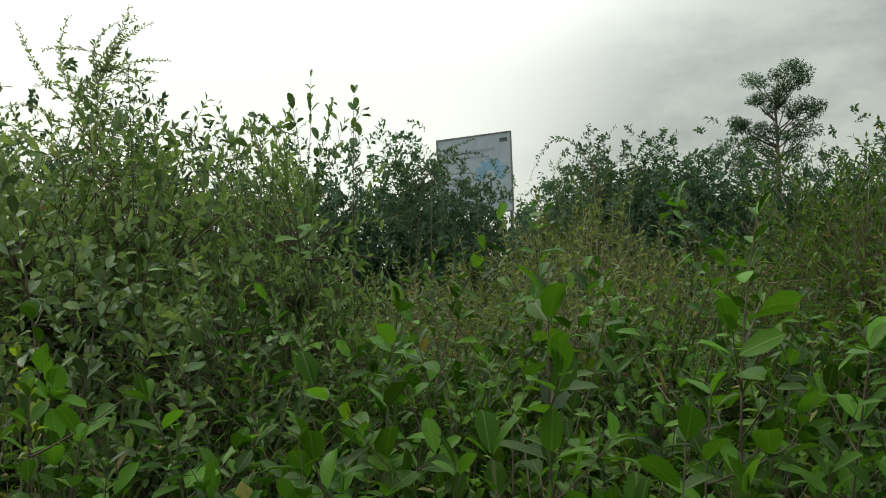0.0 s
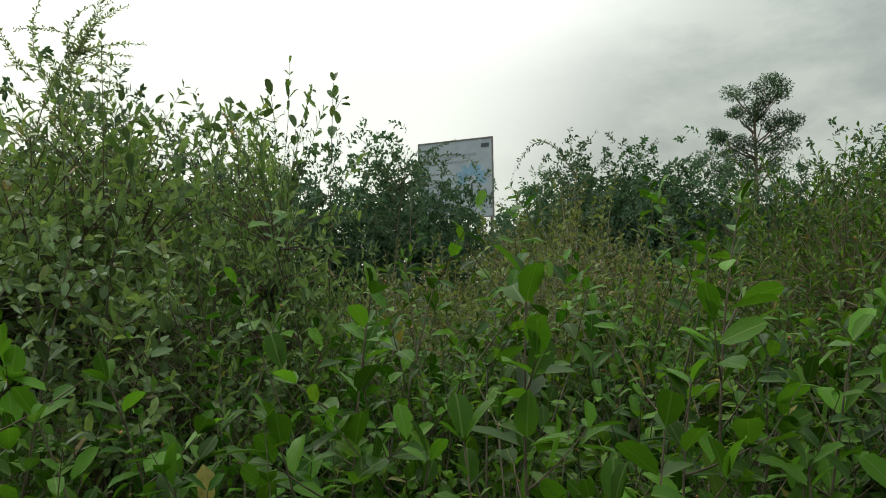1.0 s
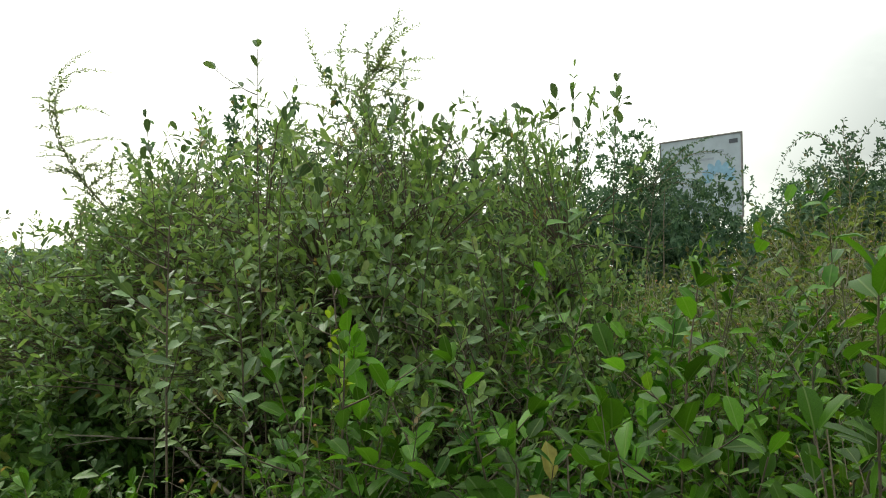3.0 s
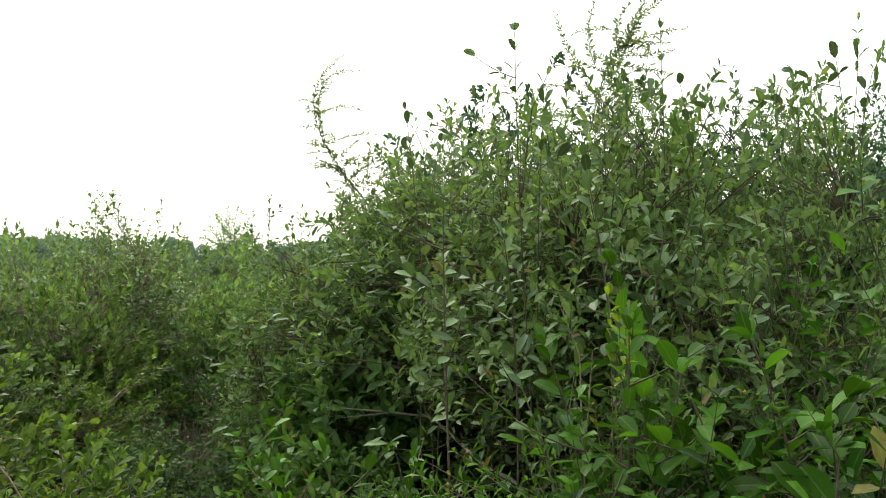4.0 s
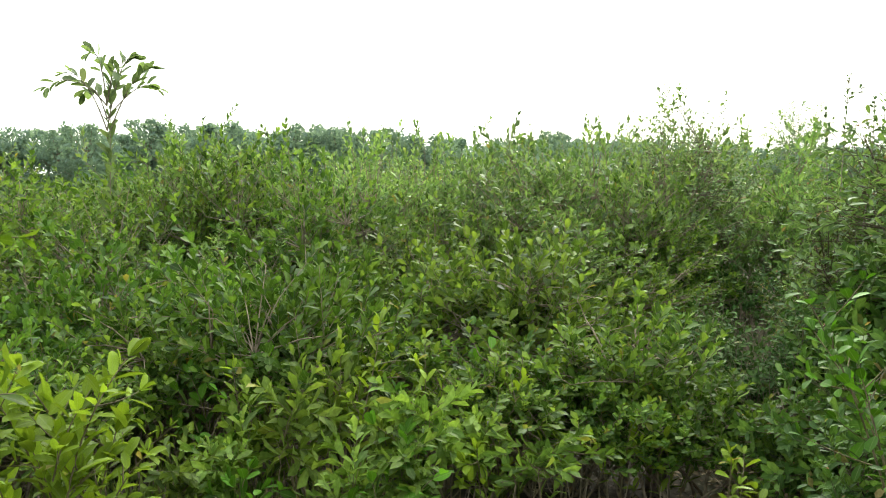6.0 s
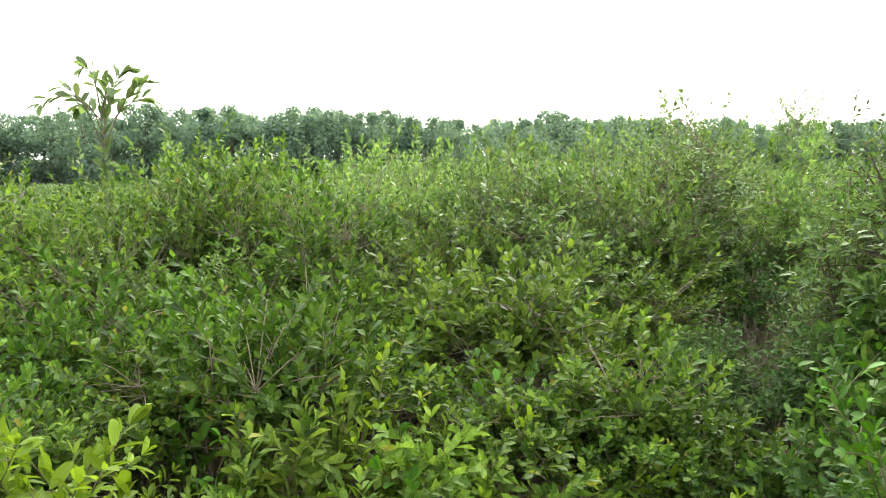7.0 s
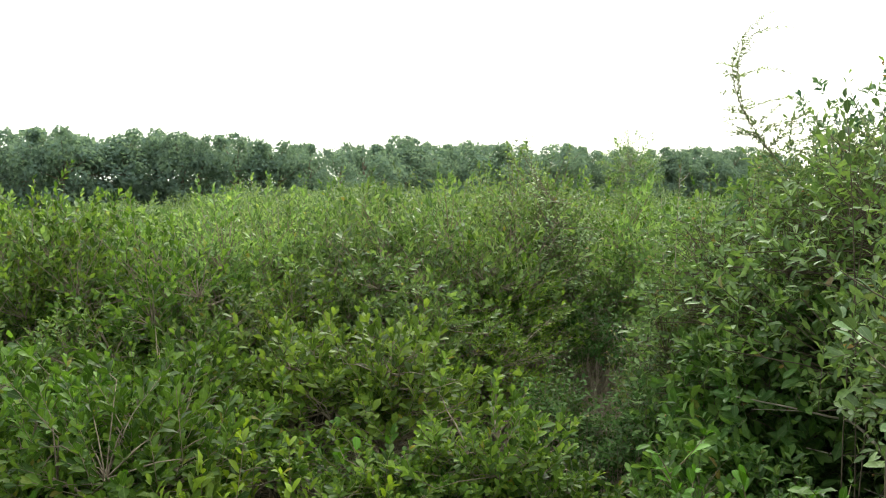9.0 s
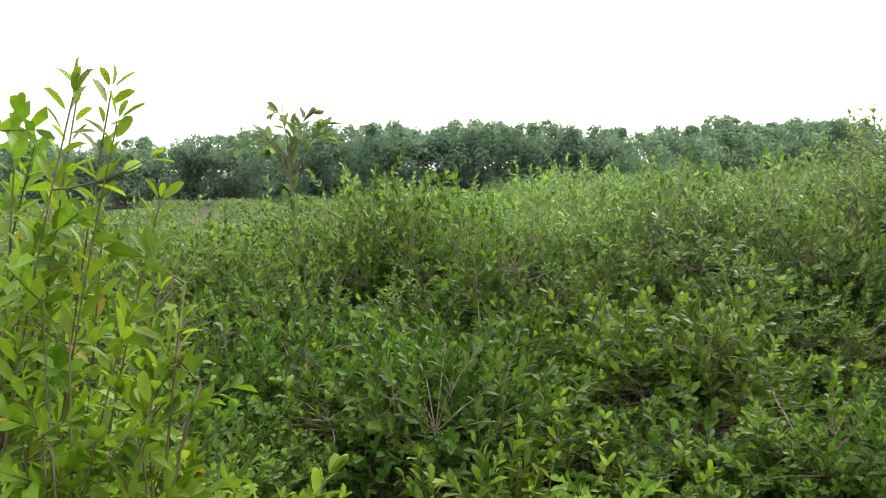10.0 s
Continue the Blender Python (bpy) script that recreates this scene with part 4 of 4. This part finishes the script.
feather_label = "feathery shrub with arching twigs of tiny leaflets"


def in_plane(yaw, curves, seed, depth=0.06):
    """Fronds given as start, by way of and tip (sideways, up) in the upright plane across a bearing, each pushed a little out of it."""
    g = np.random.default_rng(seed)
    rx, ry = math.cos(radians(yaw)), math.sin(radians(yaw))
    out = []
    for c in curves:
        o = [0.0 if c[0][1] < 0.1 else g.normal() * depth * k for k in (0.3, 1.0, 1.6)]
        out.append(tuple((u * rx - d * ry, u * ry + d * rx, z) for (u, z), d in zip(c, o)))
    return out


def sprays(g, a, b, n, reach, lift):
    """Short twigs to both sides of the line from a to b (sideways, up)."""
    out = []
    for i in range(n):
        t = (i + g.random()) / n
        u, z = a[0] + (b[0] - a[0]) * t, a[1] + (b[1] - a[1]) * t
        w, h = g.choice([-1, 1]) * reach * g.uniform(0.4, 1.0), lift * g.uniform(-0.3, 1.0)
        out.append(((u, z), (u + w * 0.5, z + h * 0.8), (u + w, z + h - 0.3 * abs(w) * g.random())))
    return out


g = np.random.default_rng(311)
crest = [((0, -0.05), (-0.05, 1.4), (0.0, 2.17)), ((0, 2.1), (0.06, 2.45), (0.27, 2.66)), ((0.13, 2.42), (0.2, 2.55), (0.25, 2.68)), ((0.1, 2.36), (0.2, 2.5), (0.23, 2.62)),
         ((0.12, 2.4), (0.08, 2.56), (0.2, 2.68)), ((0.02, 2.36), (-0.03, 2.49), (0.03, 2.62)), ((0.0, 2.31), (-0.1, 2.41), (-0.13, 2.55)), ((0.12, 2.43), (0.25, 2.5), (0.39, 2.46)),
         ((0.08, 2.36), (0.22, 2.36), (0.33, 2.31)), ((0.06, 2.28), (0.18, 2.31), (0.28, 2.27)), ((0.0, 2.2), (-0.1, 2.32), (-0.24, 2.28)), ((0.0, 2.12), (-0.14, 2.22), (-0.3, 2.1)),
         ((0.02, 2.15), (0.16, 2.25), (0.3, 2.16)), ((0.15, 2.46), (0.21, 2.58), (0.33, 2.62))]
frond_plant("feathery_shrub", g, -1.42, 3.05, in_plane(19, crest + sprays(g, (0, 1.85), (0.14, 2.5), 22, 0.24, 0.12), 311), feather_label, PLUME, BARK, 0.027, 0.0085, 0.36, 0.0025)
for seed, x, y, top, wide in ((312, -1.75, 3.35, 2.2, 0.26), (313, -0.72, 3.35, 2.26, 0.24), (314, -2.72, 3.7, 2.25, 0.28), (315, -3.02, 3.75, 2.12, 0.28), (324, -2.4, 3.6, 2.25, 0.26), (325, -1.15, 3.3, 2.2, 0.24)):
    g = np.random.default_rng(seed)
    lean = g.uniform(-0.1, 0.12)
    stem = [((0, -0.05), (0, top * 0.6), (lean, top - 0.2)), ((lean, top - 0.22), (lean * 1.2, top - 0.1), (lean * 2 + 0.1, top)), ((lean, top - 0.25), (lean - 0.1, top - 0.1), (lean - 0.12, top - 0.02))]
    frond_plant("feathery_shrub", g, x, y, in_plane(25, stem + sprays(g, (0, top - 0.65), (lean, top - 0.2), 20, wide, 0.14), seed), feather_label, PLUME, BARK, 0.027, 0.009, 0.36, 0.0025)
g = np.random.default_rng(316)
arch = [((0, -0.05), (0.1, 1.2), (0.0, 1.9)), ((0, 1.88), (-0.57, 2.515), (-0.144, 2.74)), ((-0.27, 2.29), (-0.39, 2.73), (-0.03, 2.67)), ((-0.3, 2.42), (-0.16, 2.5), (-0.04, 2.42)),
        ((-0.25, 2.25), (-0.1, 2.32), (0.02, 2.3)), ((-0.2, 2.17), (-0.28, 2.28), (-0.36, 2.2)), ((-0.05, 1.95), (-0.22, 2.16), (-0.34, 2.18)), ((-0.12, 2.05), (0.0, 2.25), (0.06, 2.22)), ((-0.02, 1.93), (0.06, 2.1), (0.14, 2.2)),
        ((-0.1, 2.0), (-0.2, 2.1), (-0.24, 2.2)), ((0.0, 1.9), (-0.06, 2.1), (0.0, 2.26)), ((-0.29, 2.36), (-0.34, 2.5), (-0.22, 2.6)), ((0.02, 1.85), (0.14, 2.0), (0.2, 2.12))]
frond_plant("feathery_shrub", g, -2.9, 3.56, in_plane(38, arch + sprays(g, (0.05, 1.65), (-0.2, 2.2), 44, 0.2, 0.12) + sprays(g, (0.0, 1.7), (0.3, 2.05), 26, 0.2, 0.12) + sprays(g, (-0.28, 2.2), (-0.33, 2.5), 7, 0.1, 0.06), 316, 0.03), feather_label, PLUME, BARK, 0.028, 0.0085, 0.36, 0.0022)
for i, (x, y, top) in enumerate(((-2.6, 3.6, 2.1), (-2.65, 3.75, 2.05))):
    plumes("feathery_shrub", 320 + i, x, y, top, (-0.12 + 0.08 * i, 0.0, 0.2), 10, 0.42, feather_label, 0.2, 0.7)
plumes("feathery_shrub", 317, -0.3, 8.0, 2.72, (0.2, 0, 0.2), 16, 0.6, feather_label, 0.3, 0.6, 0.05, FEATHER)
frond_plant("feathery_shrub", np.random.default_rng(318), 0.0, 8.0,
            (((0, 0, 0), (-0.1, 0, 2.2), (0.0, 0, 2.7)), ((-0.1, 0, 2.6), (0.3, 0, 3.0), (0.62, 0, 2.76)), ((-0.2, 0, 2.5), (0.3, 0, 2.75), (0.5, 0, 2.58)), ((-0.3, 0, 2.5), (0.1, 0, 2.65), (0.3, 0, 2.45))),
            feather_label, FEATHER, BARK, 0.06, 0.03)
frond_plant("bramble", np.random.default_rng(319), 1.6, 7.9,
            (((0, 0, 0), (0.0, 0, 2.2), (0.0, 0, 2.75)), ((0.0, 0, 2.6), (-0.35, 0, 3.35), (-0.66, 0, 2.5)), ((0, 0, 2.6), (-0.05, 0, 2.9), (-0.03, 0, 3.08)), ((0, 0, 2.7), (0.1, 0, 2.9), (0.24, 0, 3.05)),
             ((0, 0, 2.4), (-0.2, 0, 2.7), (-0.3, 0, 2.65)), ((0, 0, 2.4), (0.2, 0, 2.7), (0.35, 0, 2.75))), "arching bramble with small dark leaves", FEATHER, BARK, 0.06, 0.03)

# ---- bare forked branch low beside the path ----
def smooth_line(points, k=6):
    """A curve through all the points."""
    q = np.array(points, float)
    e = np.concatenate([2 * q[:1] - q[1:2], q, 2 * q[-1:] - q[-2:-1]])
    t = np.linspace(0, 1, k, endpoint=False)[:, None]
    seg = [0.5 * (2 * e[i + 1] + (e[i + 2] - e[i]) * t + (2 * e[i] - 5 * e[i + 1] + 4 * e[i + 2] - e[i + 3]) * t ** 2
                  + (3 * e[i + 1] - e[i] - 3 * e[i + 2] + e[i + 3]) * t ** 3) for i in range(len(q) - 1)]
    return np.concatenate(seg + [q[-1:]])[None]


fork = tagged(new("bare_branch"), "grey bare forked branch leaning out of the bush", "branch")
for name, pts, r, r1 in (
        ("limb", ((-1.0, 2.45, -0.05), (-1.18, 2.5, 0.3), (-1.58, 2.70, 0.66), (-1.76, 2.76, 0.72), (-1.96, 2.86, 0.795), (-2.13, 2.92, 0.87), (-2.22, 2.86, 0.89), (-2.36, 2.77, 0.91), (-2.52, 2.65, 0.93)), 0.0125, 0.0025),
        ("side_limb", ((-2.13, 2.92, 0.87), (-2.15, 2.90, 0.91), (-2.15, 2.90, 0.96)), 0.004, 0.002),
        ("side_limb", ((-2.04, 2.97, 0.78), (-2.11, 2.93, 0.74), (-2.18, 2.89, 0.73), (-2.28, 2.83, 0.74)), 0.0035, 0.0015),
        ("side_limb", ((-2.26, 2.83, 0.90), (-2.35, 2.79, 0.89), (-2.46, 2.70, 0.88)), 0.003, 0.0012),
        ("side_limb", ((-1.81, 3.09, 0.57), (-1.91, 3.02, 0.57), (-2.08, 2.93, 0.61)), 0.005, 0.002),
        ("side_limb", ((-1.89, 3.03, 0.65), (-1.91, 3.04, 0.75), (-1.95, 3.04, 0.89)), 0.003, 0.0015)):
    line = smooth_line(pts)
    part(name, tubes(name, line, [r], [r1], PALE_BARK, 7), fork)

# ---- near plants with single leaves ----
BROAD_NEAR, BROAD_YOUNG, BROAD_DULL, BROAD_FRESH = single_leaf(NEAR, 0.55), single_leaf(YOUNG, 0.43), single_leaf(DULL_ONE, 0.5), single_leaf(FRESH, 0.54)
PALE_LEAF = single_leaf(PALE_ONE, 0.48)
under = [canopy(np.random.default_rng(140 + i), 1.3, 0.52, 0.5, 8, 200, 0.2, 4, 0.068, 0.5, 0.5, -0.6, 0.6, 0.28, 0, (48, 92)) for i in range(3)]
under_b = [bush("broadleaf_shrub", c, LEAF_OVAL, NEAR_MASS, DARK_TWIG, Matrix(), "fresh green broad-leaved shrub", "shrub", "near shrubs", 0.009, 0.0, np.random.default_rng(77), (14, 0.006, DRY), split=True, fine=True, dead=540 + k) for k, c in enumerate(under)]
for x, y, h in ((0.1, 1.75, 1.25), (0.55, 1.8, 1.3), (1.0, 1.85, 1.4), (1.35, 2.0, 1.5), (-0.35, 1.75, 1.25), (0.3, 2.3, 1.35), (0.85, 2.4, 1.45), (-0.75, 1.6, 1.15), (-1.05, 1.8, 0.98),
                (-1.4, 1.7, 0.86), (0.0, 1.35, 1.08), (0.45, 1.35, 1.1), (0.85, 1.4, 1.15), (-0.4, 1.3, 1.0), (-1.0, 1.35, 0.85), (0.1, 2.6, 1.3), (0.05, 2.2, 1.4), (0.45, 2.65, 1.47), (-0.3, 2.35, 1.4), (0.75, 2.85, 1.5)):
    set_out(under_b, at(x, y, rng.uniform(0, 6.28), 0.55 + 0.35 * h / 1.3, h / 1.3))
near_label = "broad-leaved shrub with long upright leafy shoots"
for i, (x, y, tops) in enumerate((
        (0.22, 1.3, ((-0.04, 0.02, 1.52), (0.14, -0.1, 1.3), (-0.15, -0.05, 1.28), (0.05, -0.15, 1.2))),
        (0.62, 1.5, ((0.0, 0.03, 1.66), (-0.15, -0.1, 1.34), (0.16, -0.05, 1.4), (0.0, -0.2, 1.22))),
        (-0.1, 1.5, ((0.02, 0.0, 1.5), (-0.15, -0.05, 1.28), (0.12, -0.12, 1.22))),
        (0.92, 1.45, ((0.05, 0.0, 1.5), (-0.12, -0.08, 1.32), (0.2, 0.1, 1.52), (0.05, -0.18, 1.2))),
        (1.2, 1.85, ((0.05, 0.0, 1.6), (-0.12, -0.05, 1.45), (0.2, 0.1, 1.7), (0.05, -0.15, 1.35))),
        (-0.55, 1.5, ((0.0, 0.0, 1.35), (-0.15, 0.05, 1.28), (0.14, -0.08, 1.18))),
        (-0.95, 1.75, ((0.03, 0.06, 1.5), (-0.15, 0.05, 1.3), (0.14, -0.08, 1.2))))):
    shoot_plant("broadleaf_shrub", np.random.default_rng(200 + i), x, y, tops, BROAD_NEAR, DARK_BARK, near_label, size=0.097, step=0.085, bare=0.48, side=4, tilt=(48, 88))
for i, (x, y, tops) in enumerate((
        (-0.82, 1.55, ((0.02, 0.0, 1.36), (-0.12, 0.05, 1.2), (0.14, -0.05, 1.28), (0.05, -0.15, 1.1), (-0.05, 0.12, 1.3))),)):
    shoot_plant("broadleaf_shrub", np.random.default_rng(215 + i), x, y, tops, BROAD_FRESH, DARK_BARK, near_label, size=0.064, step=0.075, bare=0.55, side=3, tilt=(40, 85))
shoot_plant("bright_sprig", np.random.default_rng(219), -0.88, 1.66, ((0.0, 0.0, 1.43), (0.02, 0.01, 1.37), (0.04, 0.0, 1.31)), BROAD_YOUNG, GREEN_BARK, "thin stem with bright yellow-green new leaves", "sprig",
            size=0.05, step=0.045, bare=0.86, side=0, sway=0.02, r=0.003)
dull_tops = "leafy sprigs rising above the dull bush"
for i, (x, y, tops) in enumerate((
        (-0.3, 2.75, ((0.03, 0.0, 2.22), (-0.1, 0.0, 2.06))), (-1.04, 2.66, ((0.02, 0.0, 2.34), (0.08, 0.02, 2.14), (-0.1, -0.04, 2.16))),
        (-1.32, 2.28, ((-0.06, -0.04, 2.28), (0.0, 0.05, 2.05))), (-0.52, 2.74, ((0.04, 0.0, 2.17), (-0.08, 0.0, 2.08))), (-1.95, 2.63, ((-0.08, -0.05, 2.16), (0.1, 0.05, 2.1), (0.04, 0.02, 2.03))))):
    shoot_plant("leathery_bush", np.random.default_rng(230 + i), x, y, tops, BROAD_DULL, DARK_BARK, dull_tops, size=0.064, step=0.09, bare=0.84, side=1, reach=0.12, sway=0.06, r=0.0035)
limbed = "leathery-leaved shrub with dark forked limbs showing"
for i, (x, y, tops) in enumerate((
        (-1.0, 1.98, ((-0.05, -0.01, 1.8), (0.15, 0.06, 1.62), (0.36, 0.12, 1.5))), (-0.77, 2.07, ((0.16, 0.04, 1.48), (0.02, 0.02, 1.7))),
        (-1.29, 1.84, ((-0.1, -0.05, 1.7), (0.06, 0.0, 1.58))))):
    shoot_plant("leathery_bush", np.random.default_rng(240 + i), x, y, tops, BROAD_DULL, DARK_BARK, limbed, size=0.062, step=0.075, r=0.005, bare=0.64, side=4, reach=0.18, sway=0.13)
shoot_plant("broadleaf_shrub", np.random.default_rng(246), -1.6, 1.75, ((-0.31, -0.24, 1.08), (-0.1, -0.1, 1.0), (0.1, 0.05, 0.98), (0.26, 0.1, 1.0), (-0.2, -0.15, 0.9), (-0.4, -0.1, 0.95)), BROAD_NEAR, GREEN_BARK,
            "low fresh green shrub leaning over the path", size=0.062, step=0.06, bare=0.6, side=3, reach=0.16)
shoot_plant("broadleaf_shrub", np.random.default_rng(247), -1.42, 1.98, ((0.1, 0.0, 0.8), (-0.1, -0.05, 0.84), (0.24, 0.08, 0.84), (0.0, -0.15, 0.8), (-0.22, -0.02, 0.8)), BROAD_NEAR, GREEN_BARK,
            "low fresh green shrub below the bare branch", size=0.066, step=0.055, bare=0.62, side=3, reach=0.15)
young_label = "young mangrove with bright yellow-green upright leaves"
g = np.random.default_rng(250)
tops = []
for u, z in ((0.10, 1.85), (0.14, 1.89), (0.18, 1.87), (0.215, 1.88), (0.235, 1.84), (0.23, 1.74), (0.2, 1.7), (0.24, 1.62), (0.25, 1.57), (0.27, 1.53), (0.28, 1.47), (0.25, 1.4),
             (0.3, 1.41), (0.22, 1.5), (0.12, 1.72), (0.1, 1.6)):
    d = g.uniform(-0.1, 0.08)
    tops.append((-0.985 * d + 0.17 * u + 0.02, 0.17 * d + 0.985 * u + 0.11, z))
tops += [(0.27, 0.4, 1.46), (0.265, 0.38, 1.56), (0.25, 0.37, 1.4), (0.275, 0.4, 1.36), (0.26, 0.36, 1.48), (0.23, 0.34, 1.61)]
shoot_plant("young_mangrove", g, -1.47, -0.8, tops, BROAD_YOUNG, GREEN_BARK, young_label, size=0.043, step=0.038, tilt=(30, 70), side=1, bare=0.68, reach=0.09, sway=0.05, r=0.003)
shoot_plant("young_mangrove", np.random.default_rng(251), -2.78, -0.36, ((0.0, 0.15, 0.82), (0.05, 0.05, 0.74), (-0.05, 0.12, 0.6), (0.0, -0.15, 0.8), (0.1, 0.2, 0.55), (-0.1, 0.0, 0.62), (0.1, -0.1, 0.6),
            (0.05, -0.27, 0.84), (0.15, -0.3, 0.78), (-0.05, -0.36, 0.88), (0.1, -0.2, 0.7)), BROAD_YOUNG, GREEN_BARK, young_label, size=0.098, step=0.045, tilt=(25, 65), side=3, bare=0.45, reach=0.14)
for seed, x, y, h, r, n in ((255, -1.46, -0.66, 1.74, 0.25, 330), (256, -1.27, -0.57, 1.53, 0.14, 200), (257, -1.26, -0.425, 1.56, 0.1, 180)):
    mass = canopy(np.random.default_rng(seed), h, r, r * 0.95, 9, n, 0.13, 6, 0.04, 0.42, 0.6, -0.75, 0.6, 0.25, 0, (25, 65), 0.2, 0.6, face=0.3)
    bush("young_mangrove", mass, LEAF_PLAIN, YOUNG_MASS, GREEN_BARK, at(x, y, 0.3), young_label, "shrub", "", 0.006, split=True, fine=True)
seedling = "small mangrove plant with pale green upright leaves"
for i, (x, y, z) in enumerate(((-3.37, 0.58, 0.78), (-3.3, 0.95, 0.5), (-3.2, 1.2, 0.52), (-3.05, 1.45, 0.35), (-3.45, 0.2, 0.5), (-2.9, 1.85, 0.4), (-3.5, -0.1, 0.38), (-3.6, 1.5, 0.7), (-3.75, 0.85, 0.75),
                               (-2.95, 1.15, 0.38), (-2.85, 0.6, 0.36), (-2.5, 1.75, 0.42),
                               (-3.55, 0.35, 0.62), (-3.1, 0.8, 0.42), (-3.6, 1.05, 0.66), (-3.35, 1.6, 0.55), (-3.15, 0.15, 0.34), (-3.75, 0.6, 0.7), (-3.0, 1.7, 0.45), (-3.8, 0.1, 0.6))):
    g = np.random.default_rng(270 + i)
    shoot_plant("mangrove_seedling", g, x, y, [(g.normal() * 0.1, g.normal() * 0.1, z * f) for f in (1, 0.85, 0.75)], BROAD_NEAR if i % 3 == 1 else BROAD_YOUNG, GREEN_BARK, seedling, "seedling", 0.078, 0.085,
                0.004, 0.3, (30, 70), side=1, reach=0.1)
# low leafy ones at the edge of the field, as yaw, distance and height from the standing place
low_leafy = [bush("mangrove_seedling", canopy(np.random.default_rng(290 + i), 0.6, 0.19, 0.18, 5, 19, 0.2, 5, 0.084, 0.4, 1.2, -0.4, 0.8, 0.4, 0, (22, 58), 0.25, 1.0, face=0.3), LEAF_PLAIN, SEEDLING, GREEN_BARK,
                  Matrix(), "leafy young mangrove at the edge of the field", "seedling", "seedlings", 0.005, split=True, fine=True) for i in range(4)]
for yaw, d, z in ((80, 3.0, 0.66), (77.2, 3.2, 0.7), (73.5, 3.1, 0.52), (69.8, 3.0, 0.62), (66.4, 3.0, 0.52), (88.2, 2.9, 0.42), (84.9, 2.9, 0.45), (62.2, 2.9, 0.45), (75.5, 2.8, 0.46), (71.8, 2.8, 0.47), (83.3, 3.1, 0.54)):
    set_out(low_leafy, at(-0.3 - d * math.sin(radians(yaw)), -0.14 + d * math.cos(radians(yaw)), rng.uniform(0, 6.28), 0.4 + z, z / 0.6))
shoot_plant("sapling", np.random.default_rng(261), -6.36, -0.4, ((0.0, 0.06, 2.1), (0.1, -0.33, 1.96), (-0.12, -0.24, 2.08), (0.08, -0.07, 2.2), (-0.1, 0.2, 2.22), (0.12, 0.32, 2.12), (-0.05, 0.36, 2.0),
            (0.15, 0.1, 2.05), (-0.15, -0.12, 1.95)), PALE_LEAF, BARK, "thin mangrove sapling standing above the field",
            "sapling", 0.118, 0.055, 0.0055, 0.3, (16, 48), side=0, sway=0.03, fork=(0.0, 0.03, 1.72))
shoot_plant("sapling", np.random.default_rng(262), -3.56, 3.44, ((0.0, 0.0, 1.98), (0.08, 0.1, 1.85), (-0.1, -0.05, 1.8)), BROAD_DULL, PALE_BARK, "thin pale sapling beside the dull bush",
            "sapling", 0.04, 0.035, 0.006, 0.7, side=2, reach=0.1)
far_kind = canopy(np.random.default_rng(331), 2.7, 0.58, 0.55, 8, 300, 0.2, 6, 0.055, 0.45, 0.35, -0.8, 0.5, 0.15, full=0.3)
bush("pale_bush", far_kind, LEAF_MID, MIDDLE, PALE_BARK, at(-10.08, 9.57, 0.4, 1.0), "slender pale bush rising above the far field", "shrub", "", 0.005)
dark_kind = canopy(np.random.default_rng(332), 2.08, 0.75, 0.7, 10, 460, 0.24, 6, 0.058, 0.5, 0.9, -0.75, 0.45)
bush("dark_shrub", dark_kind, LEAF_MID, DULL, BARK, at(-6.19, 4.41, 0.4, 1.0), "darker round shrub in the mangrove field", "shrub", "", 0.012)

# ---- low weeds along the muddy path ----
weed_b = [bush("weed", canopy(np.random.default_rng(340 + i), 0.8, 0.28, 0.26, 6, 90, 0.16, 5, 0.045, 0.5, 1.3, -0.5, 0.7, 0.3, 0.0, (40, 85), 0.1), LEAF_MID, WEED, BARK, Matrix(),
               "thin-stemmed dark green weed by the path", "weed", "weeds by the path", 0.005, fine=True, split=True) for i in range(3)]
g = np.random.default_rng(350)
for k in range(28):
    off = g.uniform(4.2, 7.6) if k < 17 else g.uniform(4.2, 5.6)
    side = g.choice([-1, 1]) * (math.degrees(0.13 / off) + abs(g.normal(0, 2.0))) if off < 6.6 else g.normal(0, 3)
    a = radians(46.0 + side)
    set_out(weed_b, at(-0.3 - math.sin(a) * off, -0.14 + math.cos(a) * off, g.uniform(0, 6.28), g.uniform(0.8, 1.2), g.uniform(0.5, 1.25) * (0.75 if off < 5 else 1.0)))
n = 900
a, off = np.radians(g.normal(47, 3.4, n)), g.uniform(3.9, 8.0, n)
foot = np.stack([-0.3 - np.sin(a) * off, -0.14 + np.cos(a) * off, np.full(n, -0.03)], 1)
tip = foot + np.stack([g.normal(0, 0.1, n), g.normal(0, 0.1, n), g.uniform(0.15, 0.6, n)], 1)
tagged(new("dry_stalks", tubes("dry_stalks", bend(foot, (foot + tip) / 2 + g.normal(0, 0.03, (n, 3)), tip, 5), g.uniform(0.0018, 0.0035, n), np.full(n, 0.001), TWIG, 4)),
       "thin dry brown stalks standing in the path", "stalks", kind="stuff")
